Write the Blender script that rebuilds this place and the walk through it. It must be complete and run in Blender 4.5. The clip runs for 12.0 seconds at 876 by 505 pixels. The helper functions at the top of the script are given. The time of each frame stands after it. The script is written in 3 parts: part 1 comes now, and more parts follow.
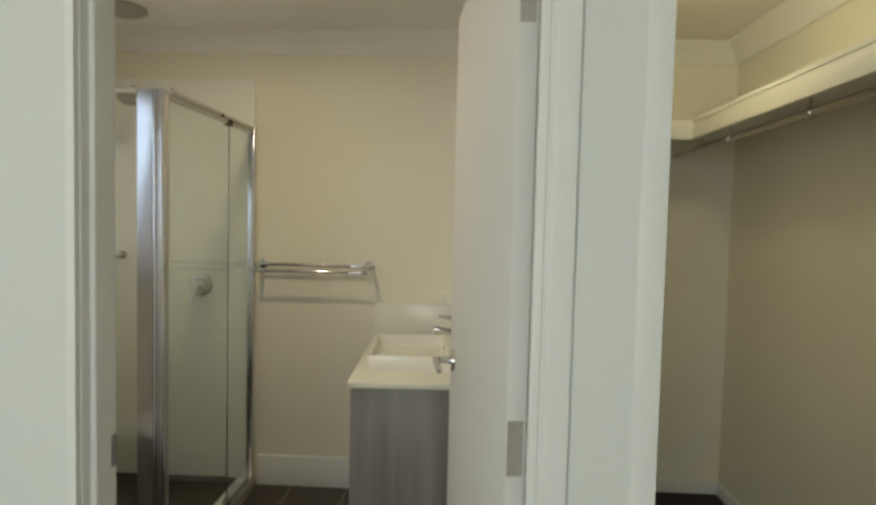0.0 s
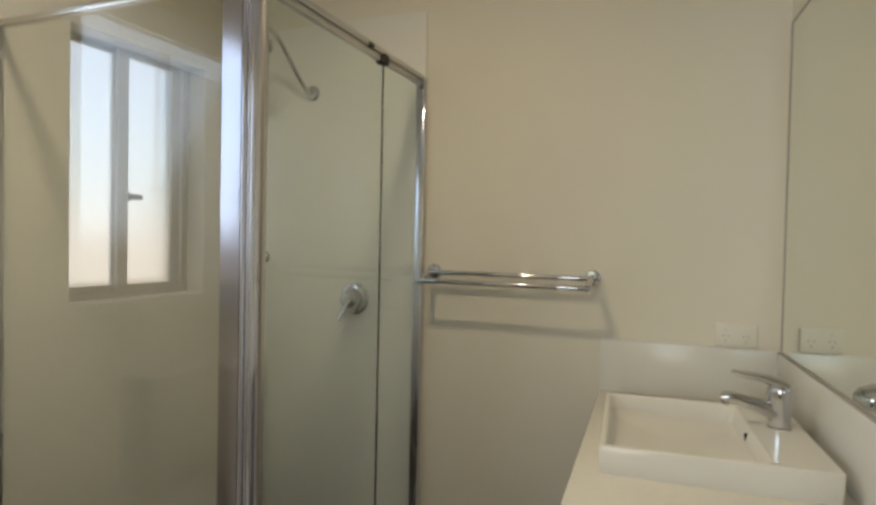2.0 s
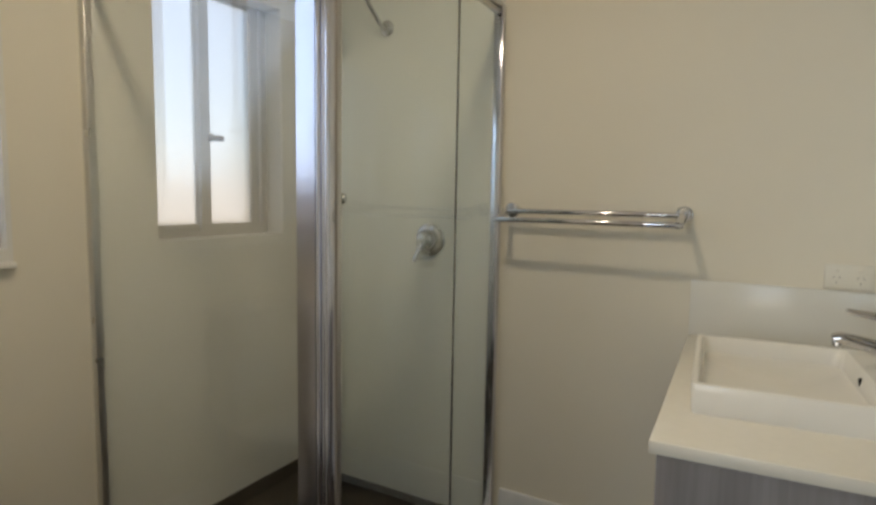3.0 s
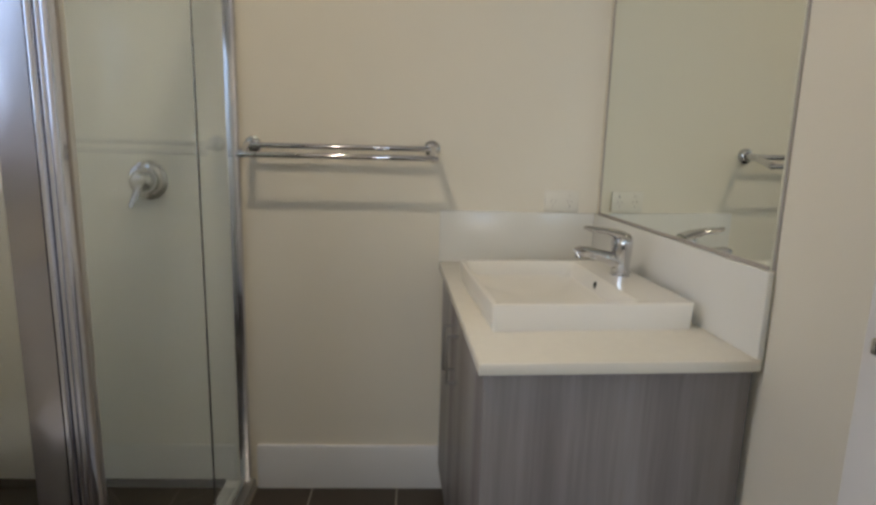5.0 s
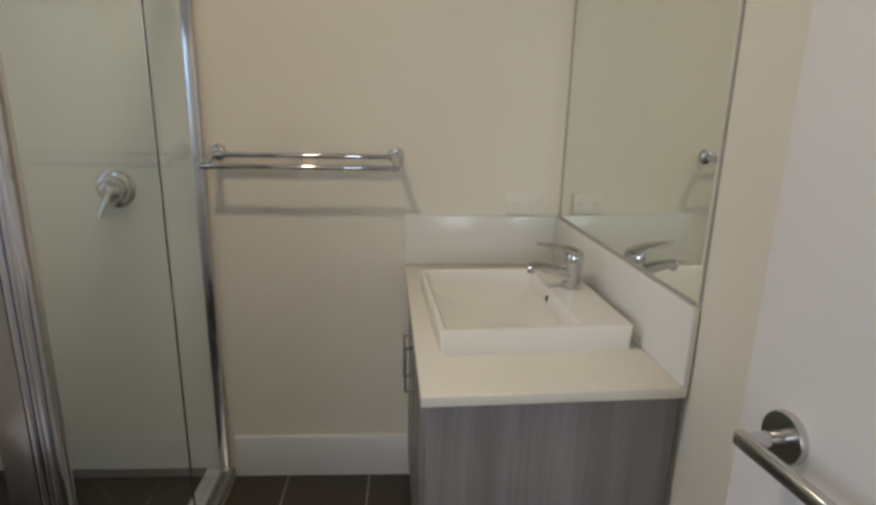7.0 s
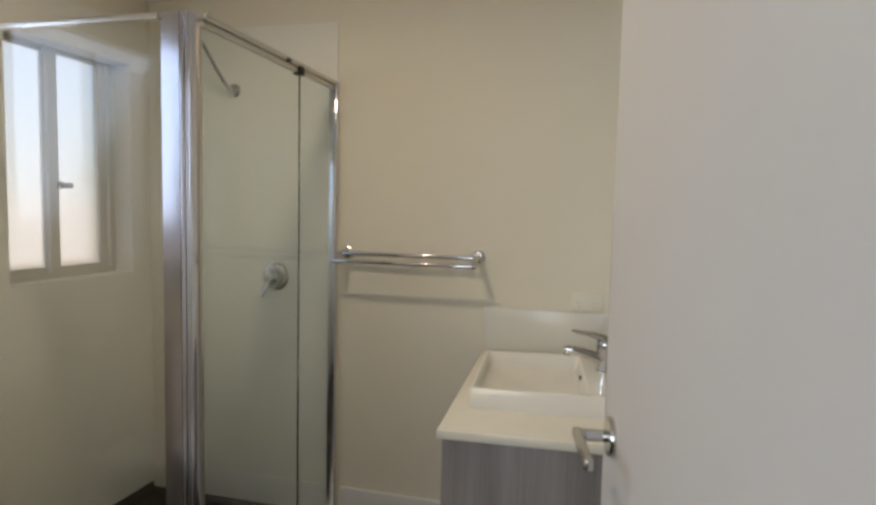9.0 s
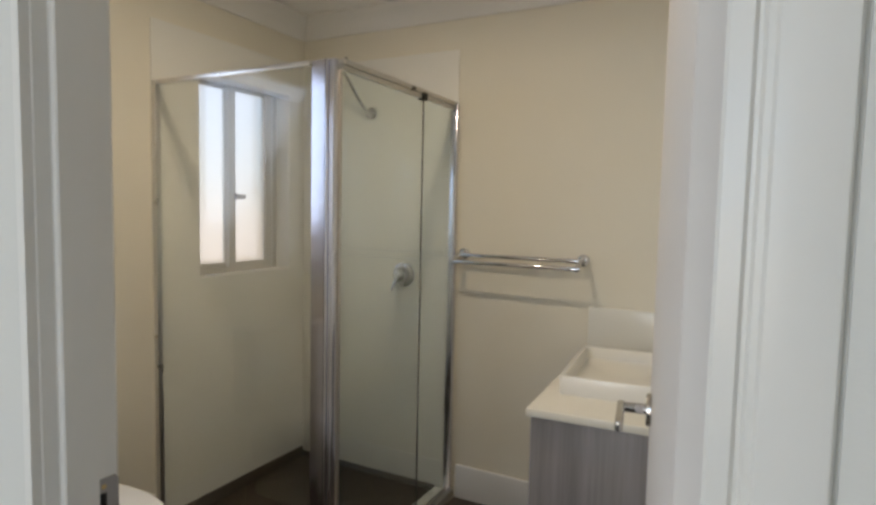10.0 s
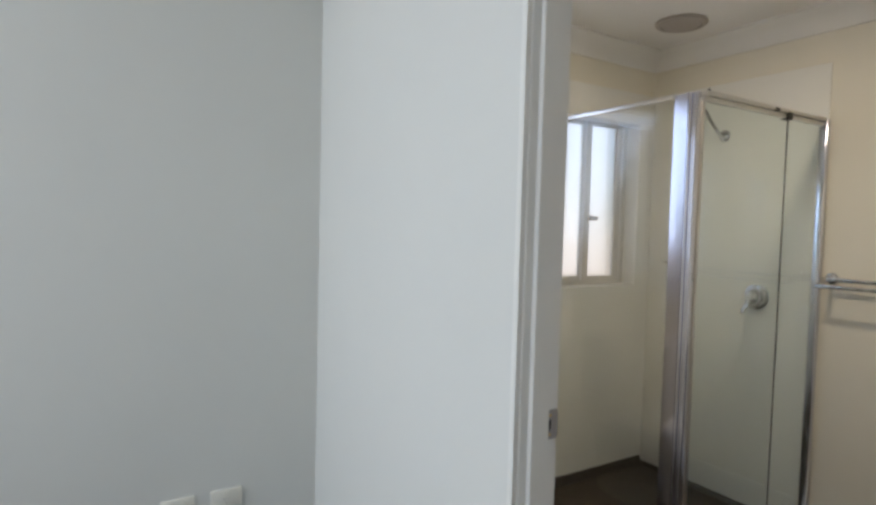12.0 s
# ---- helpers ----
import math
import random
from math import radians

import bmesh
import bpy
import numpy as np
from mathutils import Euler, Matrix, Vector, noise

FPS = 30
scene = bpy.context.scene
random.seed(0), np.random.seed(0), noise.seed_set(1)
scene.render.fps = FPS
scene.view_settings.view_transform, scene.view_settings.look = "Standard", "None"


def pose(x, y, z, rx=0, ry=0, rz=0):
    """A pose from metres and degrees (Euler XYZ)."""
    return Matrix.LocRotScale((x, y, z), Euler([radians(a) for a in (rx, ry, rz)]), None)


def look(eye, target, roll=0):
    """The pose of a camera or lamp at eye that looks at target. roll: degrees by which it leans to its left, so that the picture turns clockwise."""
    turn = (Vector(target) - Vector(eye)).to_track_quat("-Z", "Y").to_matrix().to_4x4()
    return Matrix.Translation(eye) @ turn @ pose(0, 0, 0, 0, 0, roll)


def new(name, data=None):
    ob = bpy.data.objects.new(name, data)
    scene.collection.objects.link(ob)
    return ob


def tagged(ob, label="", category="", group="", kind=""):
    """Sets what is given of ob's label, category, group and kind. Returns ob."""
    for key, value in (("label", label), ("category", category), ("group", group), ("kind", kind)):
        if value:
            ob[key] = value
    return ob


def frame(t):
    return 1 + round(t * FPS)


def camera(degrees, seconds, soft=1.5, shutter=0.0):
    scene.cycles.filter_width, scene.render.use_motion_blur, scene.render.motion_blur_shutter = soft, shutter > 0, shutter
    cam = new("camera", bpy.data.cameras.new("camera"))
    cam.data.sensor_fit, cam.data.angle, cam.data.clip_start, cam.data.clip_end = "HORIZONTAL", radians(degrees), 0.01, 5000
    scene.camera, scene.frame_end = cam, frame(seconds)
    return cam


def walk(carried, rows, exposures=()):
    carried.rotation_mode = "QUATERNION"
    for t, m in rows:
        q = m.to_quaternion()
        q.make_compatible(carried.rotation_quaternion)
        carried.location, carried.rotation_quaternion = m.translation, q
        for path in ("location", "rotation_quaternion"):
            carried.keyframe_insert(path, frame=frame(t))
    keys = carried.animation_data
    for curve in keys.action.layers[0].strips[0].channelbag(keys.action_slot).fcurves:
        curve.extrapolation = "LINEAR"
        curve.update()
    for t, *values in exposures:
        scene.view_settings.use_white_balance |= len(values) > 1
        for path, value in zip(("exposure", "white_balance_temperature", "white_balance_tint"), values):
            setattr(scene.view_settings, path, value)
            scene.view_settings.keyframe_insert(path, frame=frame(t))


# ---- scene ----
cam = camera(73.3, 12.0, soft=3.0)
PATH = [
    (0, (0.217, 0.049, 1.434), (0.127, 2.044, 1.335), 1.4),
    (0.5, (0.211, 0.362, 1.424), (0.076, 2.356, 1.337), 1.7),
    (1, (0.151, 0.678, 1.42), (-0.053, 2.667, 1.36), 1.7),
    (1.5, (0.092, 0.938, 1.387), (-0.273, 2.903, 1.327), 1.4),
    (2, (-0.022, 1.129, 1.317), (-0.778, 2.98, 1.272), 1.2),
    (2.5, (-0.046, 1.169, 1.257), (-1.043, 2.899, 1.144), 1.2),
    (2.7, (-0.041, 1.175, 1.245), (-1.076, 2.879, 1.089), 1.3),
    (4.3, (-0.276, 1.163, 1.282), (-0.423, 3.134, 0.975), 1.1),
    (4.5, (-0.314, 1.184, 1.277), (-0.378, 3.16, 0.975), 1.4),
    (5, (-0.332, 1.209, 1.227), (-0.254, 3.172, 0.853), 1.5),
    (5.5, (-0.308, 1.222, 1.143), (-0.188, 3.128, 0.548), 1.5),
    (6, (-0.299, 1.224, 1.146), (-0.169, 3.069, 0.386), 1.6),
    (6.5, (-0.281, 1.212, 1.271), (-0.153, 3.064, 0.525), 1.4),
    (7, (-0.237, 1.19, 1.405), (-0.139, 3.116, 0.875), 1.2),
    (7.2, (-0.231, 1.181, 1.44), (-0.15, 3.129, 0.993), 1.1),
    (8.8, (0.074, 0.877, 1.362), (-0.337, 2.83, 1.234), 1.2),
    (9, (0.144, 0.801, 1.39), (-0.35, 2.733, 1.243), 1.3),
    (9.5, (0.249, 0.645, 1.424), (-0.483, 2.499, 1.262), 1.3),
    (10, (0.34, 0.593, 1.407), (-0.588, 2.358, 1.262), 1.2),
    (10.5, (0.472, 0.573, 1.43), (-0.684, 2.199, 1.292), 0.9),
    (11, (0.513, 0.521, 1.421), (-0.894, 1.937, 1.301), 1.4),
    (11.5, (0.52, 0.42, 1.429), (-1.113, 1.568, 1.313), 0.9),
    (12, (0.443, 0.266, 1.397), (-1.255, 1.318, 1.3), 1.5),
]
walk(cam, [(t, look(eye, target, roll)) for t, eye, target, roll in PATH],
     exposures=[(0, 0.04, 7400, 7), (1, 0.0, 7350, 10), (2.5, 0.05, 6900, 14), (4.5, 0.07, 6650, 17), (5.5, 0.09, 6300, 20), (6, 0.15, 6100, 22), (7, 0.04, 6500, 18), (9, 0.05, 6800, 17), (10.5, 0.15, 6800, 18), (12, 0.23, 6400, 18)])


# ---- world, sun, lamps ----
world = bpy.data.worlds.new("world")
scene.world = world
world.use_nodes = True
wn = world.node_tree
sky = wn.nodes.new("ShaderNodeTexSky")
sky.sky_type, sky.sun_disc = "NISHITA", False
sky.sun_elevation, sky.sun_rotation = radians(48), radians(56)
wn.links.new(sky.outputs["Color"], wn.nodes["Background"].inputs["Color"])
wn.nodes["Background"].inputs["Strength"].default_value = 0.10

sun_data = bpy.data.lights.new("sun", "SUN")
sun_data.energy, sun_data.angle, sun_data.color = 3.5, radians(0.5), (1.0, 0.95, 0.86)
sun_lamp = new("sun", sun_data)
sun_lamp.matrix_basis = look((9, 6, 12), (0, 0, 0))


def area_lamp(name, m, w, h, watts, colour, shape="RECTANGLE"):
    d = bpy.data.lights.new(name, "AREA")
    d.shape, d.size, d.energy, d.color = shape, w, watts, colour
    if shape in ("RECTANGLE", "ELLIPSE"):
        d.size_y = h
    ob = new(name, d)
    ob.matrix_basis = m
    return ob


# bathroom and robe ceiling lights shine down from their fittings; windows carry the sky's light
area_lamp("bathroom_light", pose(-0.79, 2.0, 2.384), 0.12, 0.12, 8.0, (1.0, 0.88, 0.64), "DISK")
robe_data = bpy.data.lights.new("robe_light", "POINT")
robe_data.energy, robe_data.shadow_soft_size, robe_data.color = 4.6, 0.05, (1.0, 0.92, 0.60)
new("robe_light", robe_data).location = (0.86, 2.12, 2.25)
# sky light falls in through the bedroom window, warmer light comes up from the sunlit ground
area_lamp("bedroom_sky_light", pose(-0.86, -2.42, 1.80, 58, 0, 0), 1.8, 0.65, 34, (0.52, 0.76, 1.0))
area_lamp("bedroom_ground_light", pose(-0.86, -2.42, 1.10, 118, 0, 0), 1.8, 0.65, 27, (1.0, 0.95, 0.80))
area_lamp("shower_window_light", pose(-2.06, 2.716, 1.60, 0, -90, 0), 0.95, 0.60, 0.85, (0.95, 0.96, 1.0))
area_lamp("toilet_window_light", pose(-2.12, 1.645, 1.68, 0, -52, 0), 0.95, 0.75, 5.2, (0.60, 0.77, 1.0))

# ---- materials ----


def mat(name, base, rough=0.5, metal=0.0, var=0.06, scale=6.0, grain=0.0, grain_scale=300.0, rvar=0.1, transmission=0.0, ior=1.45, coat=0.0, spec=0.5):
    """A surface with colour drift at two scales, uneven roughness and a fine relief."""
    m = bpy.data.materials.new(name)
    m.use_nodes = True
    nt, b = m.node_tree, m.node_tree.nodes["Principled BSDF"]
    b.inputs["Metallic"].default_value, b.inputs["IOR"].default_value = metal, ior
    b.inputs["Transmission Weight"].default_value, b.inputs["Coat Weight"].default_value = transmission, coat
    b.inputs["Specular IOR Level"].default_value = spec
    tc = nt.nodes.new("ShaderNodeTexCoord")
    n1, n2, mix, rmp = (nt.nodes.new(k) for k in ("ShaderNodeTexNoise", "ShaderNodeTexNoise", "ShaderNodeMix", "ShaderNodeMapRange"))
    n1.inputs["Scale"].default_value, n1.inputs["Detail"].default_value = scale, 4
    n2.inputs["Scale"].default_value, n2.inputs["Detail"].default_value = grain_scale, 2
    for n in (n1, n2):
        nt.links.new(tc.outputs["Object"], n.inputs["Vector"])
    mix.data_type = "RGBA"
    mix.inputs[6].default_value = (*[c * (1 - var) for c in base], 1)
    mix.inputs[7].default_value = (*[min(1, c * (1 + var)) for c in base], 1)
    nt.links.new(n1.outputs["Fac"], mix.inputs[0])
    nt.links.new(mix.outputs[2], b.inputs["Base Color"])
    rmp.inputs["To Min"].default_value, rmp.inputs["To Max"].default_value = max(0.0, rough * (1 - rvar)), min(1.0, rough * (1 + rvar))
    nt.links.new(n1.outputs["Fac"], rmp.inputs["Value"])
    nt.links.new(rmp.outputs["Result"], b.inputs["Roughness"])
    if grain:
        bump = nt.nodes.new("ShaderNodeBump")
        bump.inputs["Strength"].default_value, bump.inputs["Distance"].default_value = grain, 0.002
        nt.links.new(n2.outputs["Fac"], bump.inputs["Height"])
        nt.links.new(bump.outputs["Normal"], b.inputs["Normal"])
    return m


def laminate():
    """Grey woodgrain laminate: broad upright bands with fine streaks."""
    m = mat("grey_laminate", (0.2, 0.17, 0.16), 0.42)
    nt, b = m.node_tree, m.node_tree.nodes["Principled BSDF"]
    tc, mp, w1, w2, add, ramp = (nt.nodes.new(k) for k in ("ShaderNodeTexCoord", "ShaderNodeMapping", "ShaderNodeTexNoise", "ShaderNodeTexNoise", "ShaderNodeMath", "ShaderNodeValToRGB"))
    mp.inputs["Scale"].default_value = (1, 1, 0.035)
    nt.links.new(tc.outputs["Object"], mp.inputs["Vector"])
    w1.inputs["Scale"].default_value, w1.inputs["Detail"].default_value = 10, 2
    w2.inputs["Scale"].default_value, w2.inputs["Detail"].default_value, w2.inputs["Distortion"].default_value = 120, 5, 0.6
    for w in (w1, w2):
        nt.links.new(mp.outputs["Vector"], w.inputs["Vector"])
    add.operation = "MULTIPLY_ADD"
    add.inputs[1].default_value = 0.22
    nt.links.new(w2.outputs["Fac"], add.inputs[0])
    half = nt.nodes.new("ShaderNodeMath")
    half.operation = "MULTIPLY"
    half.inputs[1].default_value = 0.78
    nt.links.new(w1.outputs["Fac"], half.inputs[0])
    nt.links.new(half.outputs[0], add.inputs[2])
    e = ramp.color_ramp.elements
    e[0].position, e[0].color = 0.32, (0.146, 0.126, 0.120, 1)
    e[1].position, e[1].color = 0.68, (0.305, 0.282, 0.278, 1)
    nt.links.new(add.outputs[0], ramp.inputs["Fac"])
    nt.links.new(ramp.outputs["Color"], b.inputs["Base Color"])
    return m


def varied(m, amount):
    """Lets alike pieces differ a little in brightness."""
    nt, b = m.node_tree, m.node_tree.nodes["Principled BSDF"]
    src = b.inputs["Base Color"].links[0].from_socket
    info, rmp, hsv = (nt.nodes.new(k) for k in ("ShaderNodeObjectInfo", "ShaderNodeMapRange", "ShaderNodeHueSaturation"))
    rmp.inputs["To Min"].default_value, rmp.inputs["To Max"].default_value = 1 - amount, 1 + amount
    nt.links.new(info.outputs["Random"], rmp.inputs["Value"])
    nt.links.new(rmp.outputs["Result"], hsv.inputs["Value"])
    nt.links.new(src, hsv.inputs["Color"])
    nt.links.new(hsv.outputs["Color"], b.inputs["Base Color"])
    return m


WALL = mat("cream_wall_paint", (0.79, 0.745, 0.635), 0.55, var=0.03, scale=2.5, grain=0.12, grain_scale=220)
BEDWALL = mat("grey_white_wall_paint", (0.70, 0.70, 0.66), 0.55, var=0.03, scale=2.5, grain=0.12, grain_scale=220)
CEIL = mat("white_ceiling_paint", (0.84, 0.82, 0.78), 0.8, var=0.02, scale=2, grain=0.1)
TRIM = mat("white_gloss_trim", (0.77, 0.76, 0.72), 0.30, var=0.02, scale=4, grain=0.03, grain_scale=90, rvar=0.02)
SKIRTING = mat("off_white_skirting_paint", (0.66, 0.66, 0.66), 0.35, var=0.03, scale=5, rvar=0.03)
LINER = mat("white_wall_lining", (0.83, 0.82, 0.77), 0.035, var=0.02, scale=3)
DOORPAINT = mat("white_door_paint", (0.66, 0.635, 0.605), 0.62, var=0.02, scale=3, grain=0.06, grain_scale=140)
CHROME = mat("polished_chrome", (0.64, 0.64, 0.66), 0.06, metal=1, var=0.02, rvar=0.3)
SATIN = mat("satin_nickel", (0.62, 0.60, 0.57), 0.22, metal=1, var=0.03, rvar=0.3)
POST = mat("anodised_aluminium_post", (0.43, 0.43, 0.48), 0.18, metal=1, var=0.02, rvar=0.2)
DULL = mat("brushed_dark_metal", (0.34, 0.33, 0.32), 0.35, metal=1, var=0.05)
# blue tint puts the toilet window's reflected daylight into the metal's colour
STILE = mat("satin_aluminium_stile", (0.70, 0.72, 0.82), 0.11, metal=1, var=0.02, rvar=0.2)
SILLMETAL = mat("satin_aluminium_sill", (0.52, 0.51, 0.48), 0.42, metal=1, var=0.05, scale=12, rvar=0.15)
ALU = mat("bright_aluminium", (0.66, 0.65, 0.63), 0.30, metal=1, var=0.03, rvar=0.3)
SEAL = mat("dark_rubber_seal", (0.02, 0.02, 0.018), 0.5)
GLASS = mat("clear_glass", (0.875, 0.945, 0.925), 0.0, var=0.0, transmission=1, ior=1.45, rvar=0)
CLEARGLASS = mat("white_clear_glass", (0.935, 0.955, 0.935), 0.0, var=0.0, transmission=1, ior=1.45, rvar=0)
FROST = mat("frosted_glass", (0.95, 0.96, 0.96), 0.42, var=0.0, transmission=1, ior=1.25, rvar=0.1, grain=0.5, grain_scale=60)
MIRROR = mat("mirror_silver", (0.84, 0.87, 0.82), 0.012, metal=1, var=0.0, rvar=0)
LAMINATE = laminate()
STONE = mat("cream_stone_top", (0.77, 0.73, 0.63), 0.25, var=0.04, scale=60)
SPLASH = mat("white_gloss_splashback", (0.75, 0.74, 0.69), 0.22, var=0.02, scale=3)
CERAMIC = mat("white_ceramic", (0.82, 0.79, 0.72), 0.18, var=0.01, coat=0.15)
TILE = varied(mat("dark_brown_tile", (0.058, 0.045, 0.032), 0.40, var=0.22, scale=14, grain=0.15, grain_scale=160), 0.08)
GROUT = mat("beige_grout", (0.36, 0.32, 0.27), 0.9, var=0.12, scale=30, grain=0.3)
DARKGROUT = mat("dark_grout", (0.14, 0.12, 0.09), 0.9, var=0.12, scale=30, grain=0.3)
CARPET = mat("dark_brown_carpet", (0.035, 0.028, 0.026), 0.95, var=0.25, scale=40, grain=1.0, grain_scale=500)
OUTLET = mat("cream_white_outlet_plastic", (0.79, 0.76, 0.67), 0.35, var=0.01)
PLASTIC = mat("white_plastic", (0.80, 0.79, 0.76), 0.3, var=0.01)
GRILLE = mat("grey_plastic_grille", (0.42, 0.38, 0.34), 0.5, var=0.04)
DARK = mat("dark_hole", (0.01, 0.01, 0.01), 0.7)
BRASSY = mat("brass_latch", (0.55, 0.40, 0.2), 0.3, metal=1)
WINFRAME = mat("white_window_frame", (0.60, 0.58, 0.54), 0.35, var=0.02)
FENCE = mat("tan_fence_paint", (0.52, 0.45, 0.35), 0.7, var=0.1, scale=8)
SOIL = mat("dry_ground", (0.22, 0.18, 0.13), 0.95, var=0.3, scale=3, grain=0.5, grain_scale=60)
ROOF = mat("roof_sheet", (0.35, 0.35, 0.36), 0.5, var=0.05)
LAMPGLASS = mat("opal_lamp_glass", (0.9, 0.88, 0.82), 0.3)
LAMPGLASS.node_tree.nodes["Principled BSDF"].inputs["Emission Color"].default_value = (1.0, 0.90, 0.62, 1)
LAMPGLASS.node_tree.nodes["Principled BSDF"].inputs["Emission Strength"].default_value = 3.0

# ---- mesh helpers ----
ORIGIN = {}


def box(x0, x1, y0, y1, z0, z1, bm=None, bevel=0.0, seg=2):
    out = bm or bmesh.new()
    b = bmesh.new() if bevel else out
    m = Matrix.Translation(((x0 + x1) / 2, (y0 + y1) / 2, (z0 + z1) / 2)) @ Matrix.Diagonal((x1 - x0, y1 - y0, z1 - z0, 1))
    bmesh.ops.create_cube(b, size=1, matrix=m)
    if bevel:
        bmesh.ops.bevel(b, geom=list(b.edges), offset=bevel, segments=seg, affect="EDGES", profile=0.5)
        join(out, b)
    return out


def join(a, b, m=None):
    """Adds b's faces to a."""
    if m:
        b.transform(m)
    me = bpy.data.meshes.new("tmp")
    b.to_mesh(me)
    b.free()
    a.from_mesh(me)
    bpy.data.meshes.remove(me)
    return a


def prism(points, z0, z1, bm=None, bevel=0.0, seg=2):
    """An upright block over a plan outline."""
    out = bm or bmesh.new()
    b = bmesh.new()
    lo = [b.verts.new((x, y, z0)) for x, y in points]
    hi = [b.verts.new((x, y, z1)) for x, y in points]
    n = len(points)
    b.faces.new(lo[::-1])
    b.faces.new(hi)
    for i in range(n):
        b.faces.new((lo[i], lo[(i + 1) % n], hi[(i + 1) % n], hi[i]))
    bmesh.ops.recalc_face_normals(b, faces=b.faces)
    if bevel:
        bmesh.ops.bevel(b, geom=list(b.edges), offset=bevel, segments=seg, affect="EDGES", profile=0.5)
    return join(out, b)


def rod(a, c, r, bm=None, n=20, r2=None, cap=0.0):
    """A round bar from a to c, its rims softened by cap."""
    out = bm or bmesh.new()
    b = bmesh.new()
    a, c = Vector(a), Vector(c)
    d = c - a
    rot = Vector((0, 0, 1)).rotation_difference(d.normalized()).to_matrix().to_4x4()
    bmesh.ops.create_cone(b, cap_ends=True, segments=n, radius1=r, radius2=r if r2 is None else r2, depth=d.length, matrix=Matrix.Translation((a + c) / 2) @ rot)
    if cap:
        rims = [e for e in b.edges if any(len(f.verts) > 4 for f in e.link_faces)]
        bmesh.ops.bevel(b, geom=rims, offset=cap, segments=3, affect="EDGES", profile=0.5)
    return join(out, b)


def sweep(points, rads, bm=None, n=16, squash=1.0, up=(0, 0, 1)):
    """A tube along a polyline with a radius at each point; squash flattens it across up."""
    out = bm or bmesh.new()
    b = bmesh.new()
    pts = [Vector(p) for p in points]
    rings = []
    for i, p in enumerate(pts):
        d = (pts[min(i + 1, len(pts) - 1)] - pts[max(i - 1, 0)]).normalized()
        side = d.cross(Vector(up))
        side = side.normalized() if side.length > 1e-4 else Vector((1, 0, 0))
        v = side.cross(d).normalized()
        r = rads[i] if isinstance(rads, (list, tuple)) else rads
        rings.append([b.verts.new(p + side * (math.cos(2 * math.pi * k / n) * r) + v * (math.sin(2 * math.pi * k / n) * r * squash)) for k in range(n)])
    for q, w in zip(rings, rings[1:]):
        for k in range(n):
            b.faces.new((q[k], q[(k + 1) % n], w[(k + 1) % n], w[k]))
    b.faces.new(rings[0][::-1])
    b.faces.new(rings[-1])
    bmesh.ops.recalc_face_normals(b, faces=b.faces)
    return join(out, b)


def lathe(profile, m, bm=None, n=32):
    """Turns (radius, height) pairs about z, then places by m."""
    out = bm or bmesh.new()
    b = bmesh.new()
    rings = [[b.verts.new((r * math.cos(2 * math.pi * k / n), r * math.sin(2 * math.pi * k / n), z)) for k in range(n)] for r, z in profile]
    for q, w in zip(rings, rings[1:]):
        for k in range(n):
            b.faces.new((q[k], q[(k + 1) % n], w[(k + 1) % n], w[k]))
    b.faces.new(rings[0][::-1])
    b.faces.new(rings[-1])
    bmesh.ops.recalc_face_normals(b, faces=b.faces)
    return join(out, b, m)


def extrude_profile(profile, a, c, inward, bm=None):
    """A moulding: (out, up) pairs swept straight from a to c; inward is the plan direction that 'out' follows."""
    out = bm or bmesh.new()
    b = bmesh.new()
    w = Vector((inward[0], inward[1], 0)).normalized()
    ends = [[b.verts.new(Vector(p) + w * o + Vector((0, 0, u))) for o, u in profile] for p in (a, c)]
    n = len(profile)
    for k in range(n):
        b.faces.new((ends[0][k], ends[0][(k + 1) % n], ends[1][(k + 1) % n], ends[1][k]))
    b.faces.new(ends[0][::-1])
    b.faces.new(ends[1])
    bmesh.ops.recalc_face_normals(b, faces=b.faces)
    return join(out, b)


def mesh_of(name, bm, material, smooth=True):
    me = bpy.data.meshes.new(name)
    bm.to_mesh(me)
    bm.free()
    me.materials.append(material)
    if smooth:
        for p in me.polygons:
            p.use_smooth = True
        me.set_sharp_from_angle(angle=radians(35))
    return me


def structure(name, bm, material, label="", category="", turn=None):
    if turn:
        bm.transform(turn)
    ob = new(name, mesh_of(name, bm, material))
    ORIGIN[ob.name] = Vector((0, 0, 0))
    return tagged(ob, label, category, kind="structure")


def thing(name, base, label, category, group="", m=None, kind=""):
    """An empty at the thing's base. With m its parts are given in its own axes, else in the world's."""
    ob = new(name)
    ob.empty_display_size = 0.05
    ob.matrix_basis = m if m else Matrix.Translation(base)
    ORIGIN[ob.name] = Vector((0, 0, 0)) if m else Vector(base)
    return tagged(ob, label, category, group, kind)


def part(name, bm, material, parent, label=""):
    o = ORIGIN[parent.name]
    bmesh.ops.translate(bm, verts=bm.verts, vec=-o)
    ob = new(name, mesh_of(name, bm, material))
    ob.parent = parent
    ORIGIN[ob.name] = o
    return tagged(ob, label)


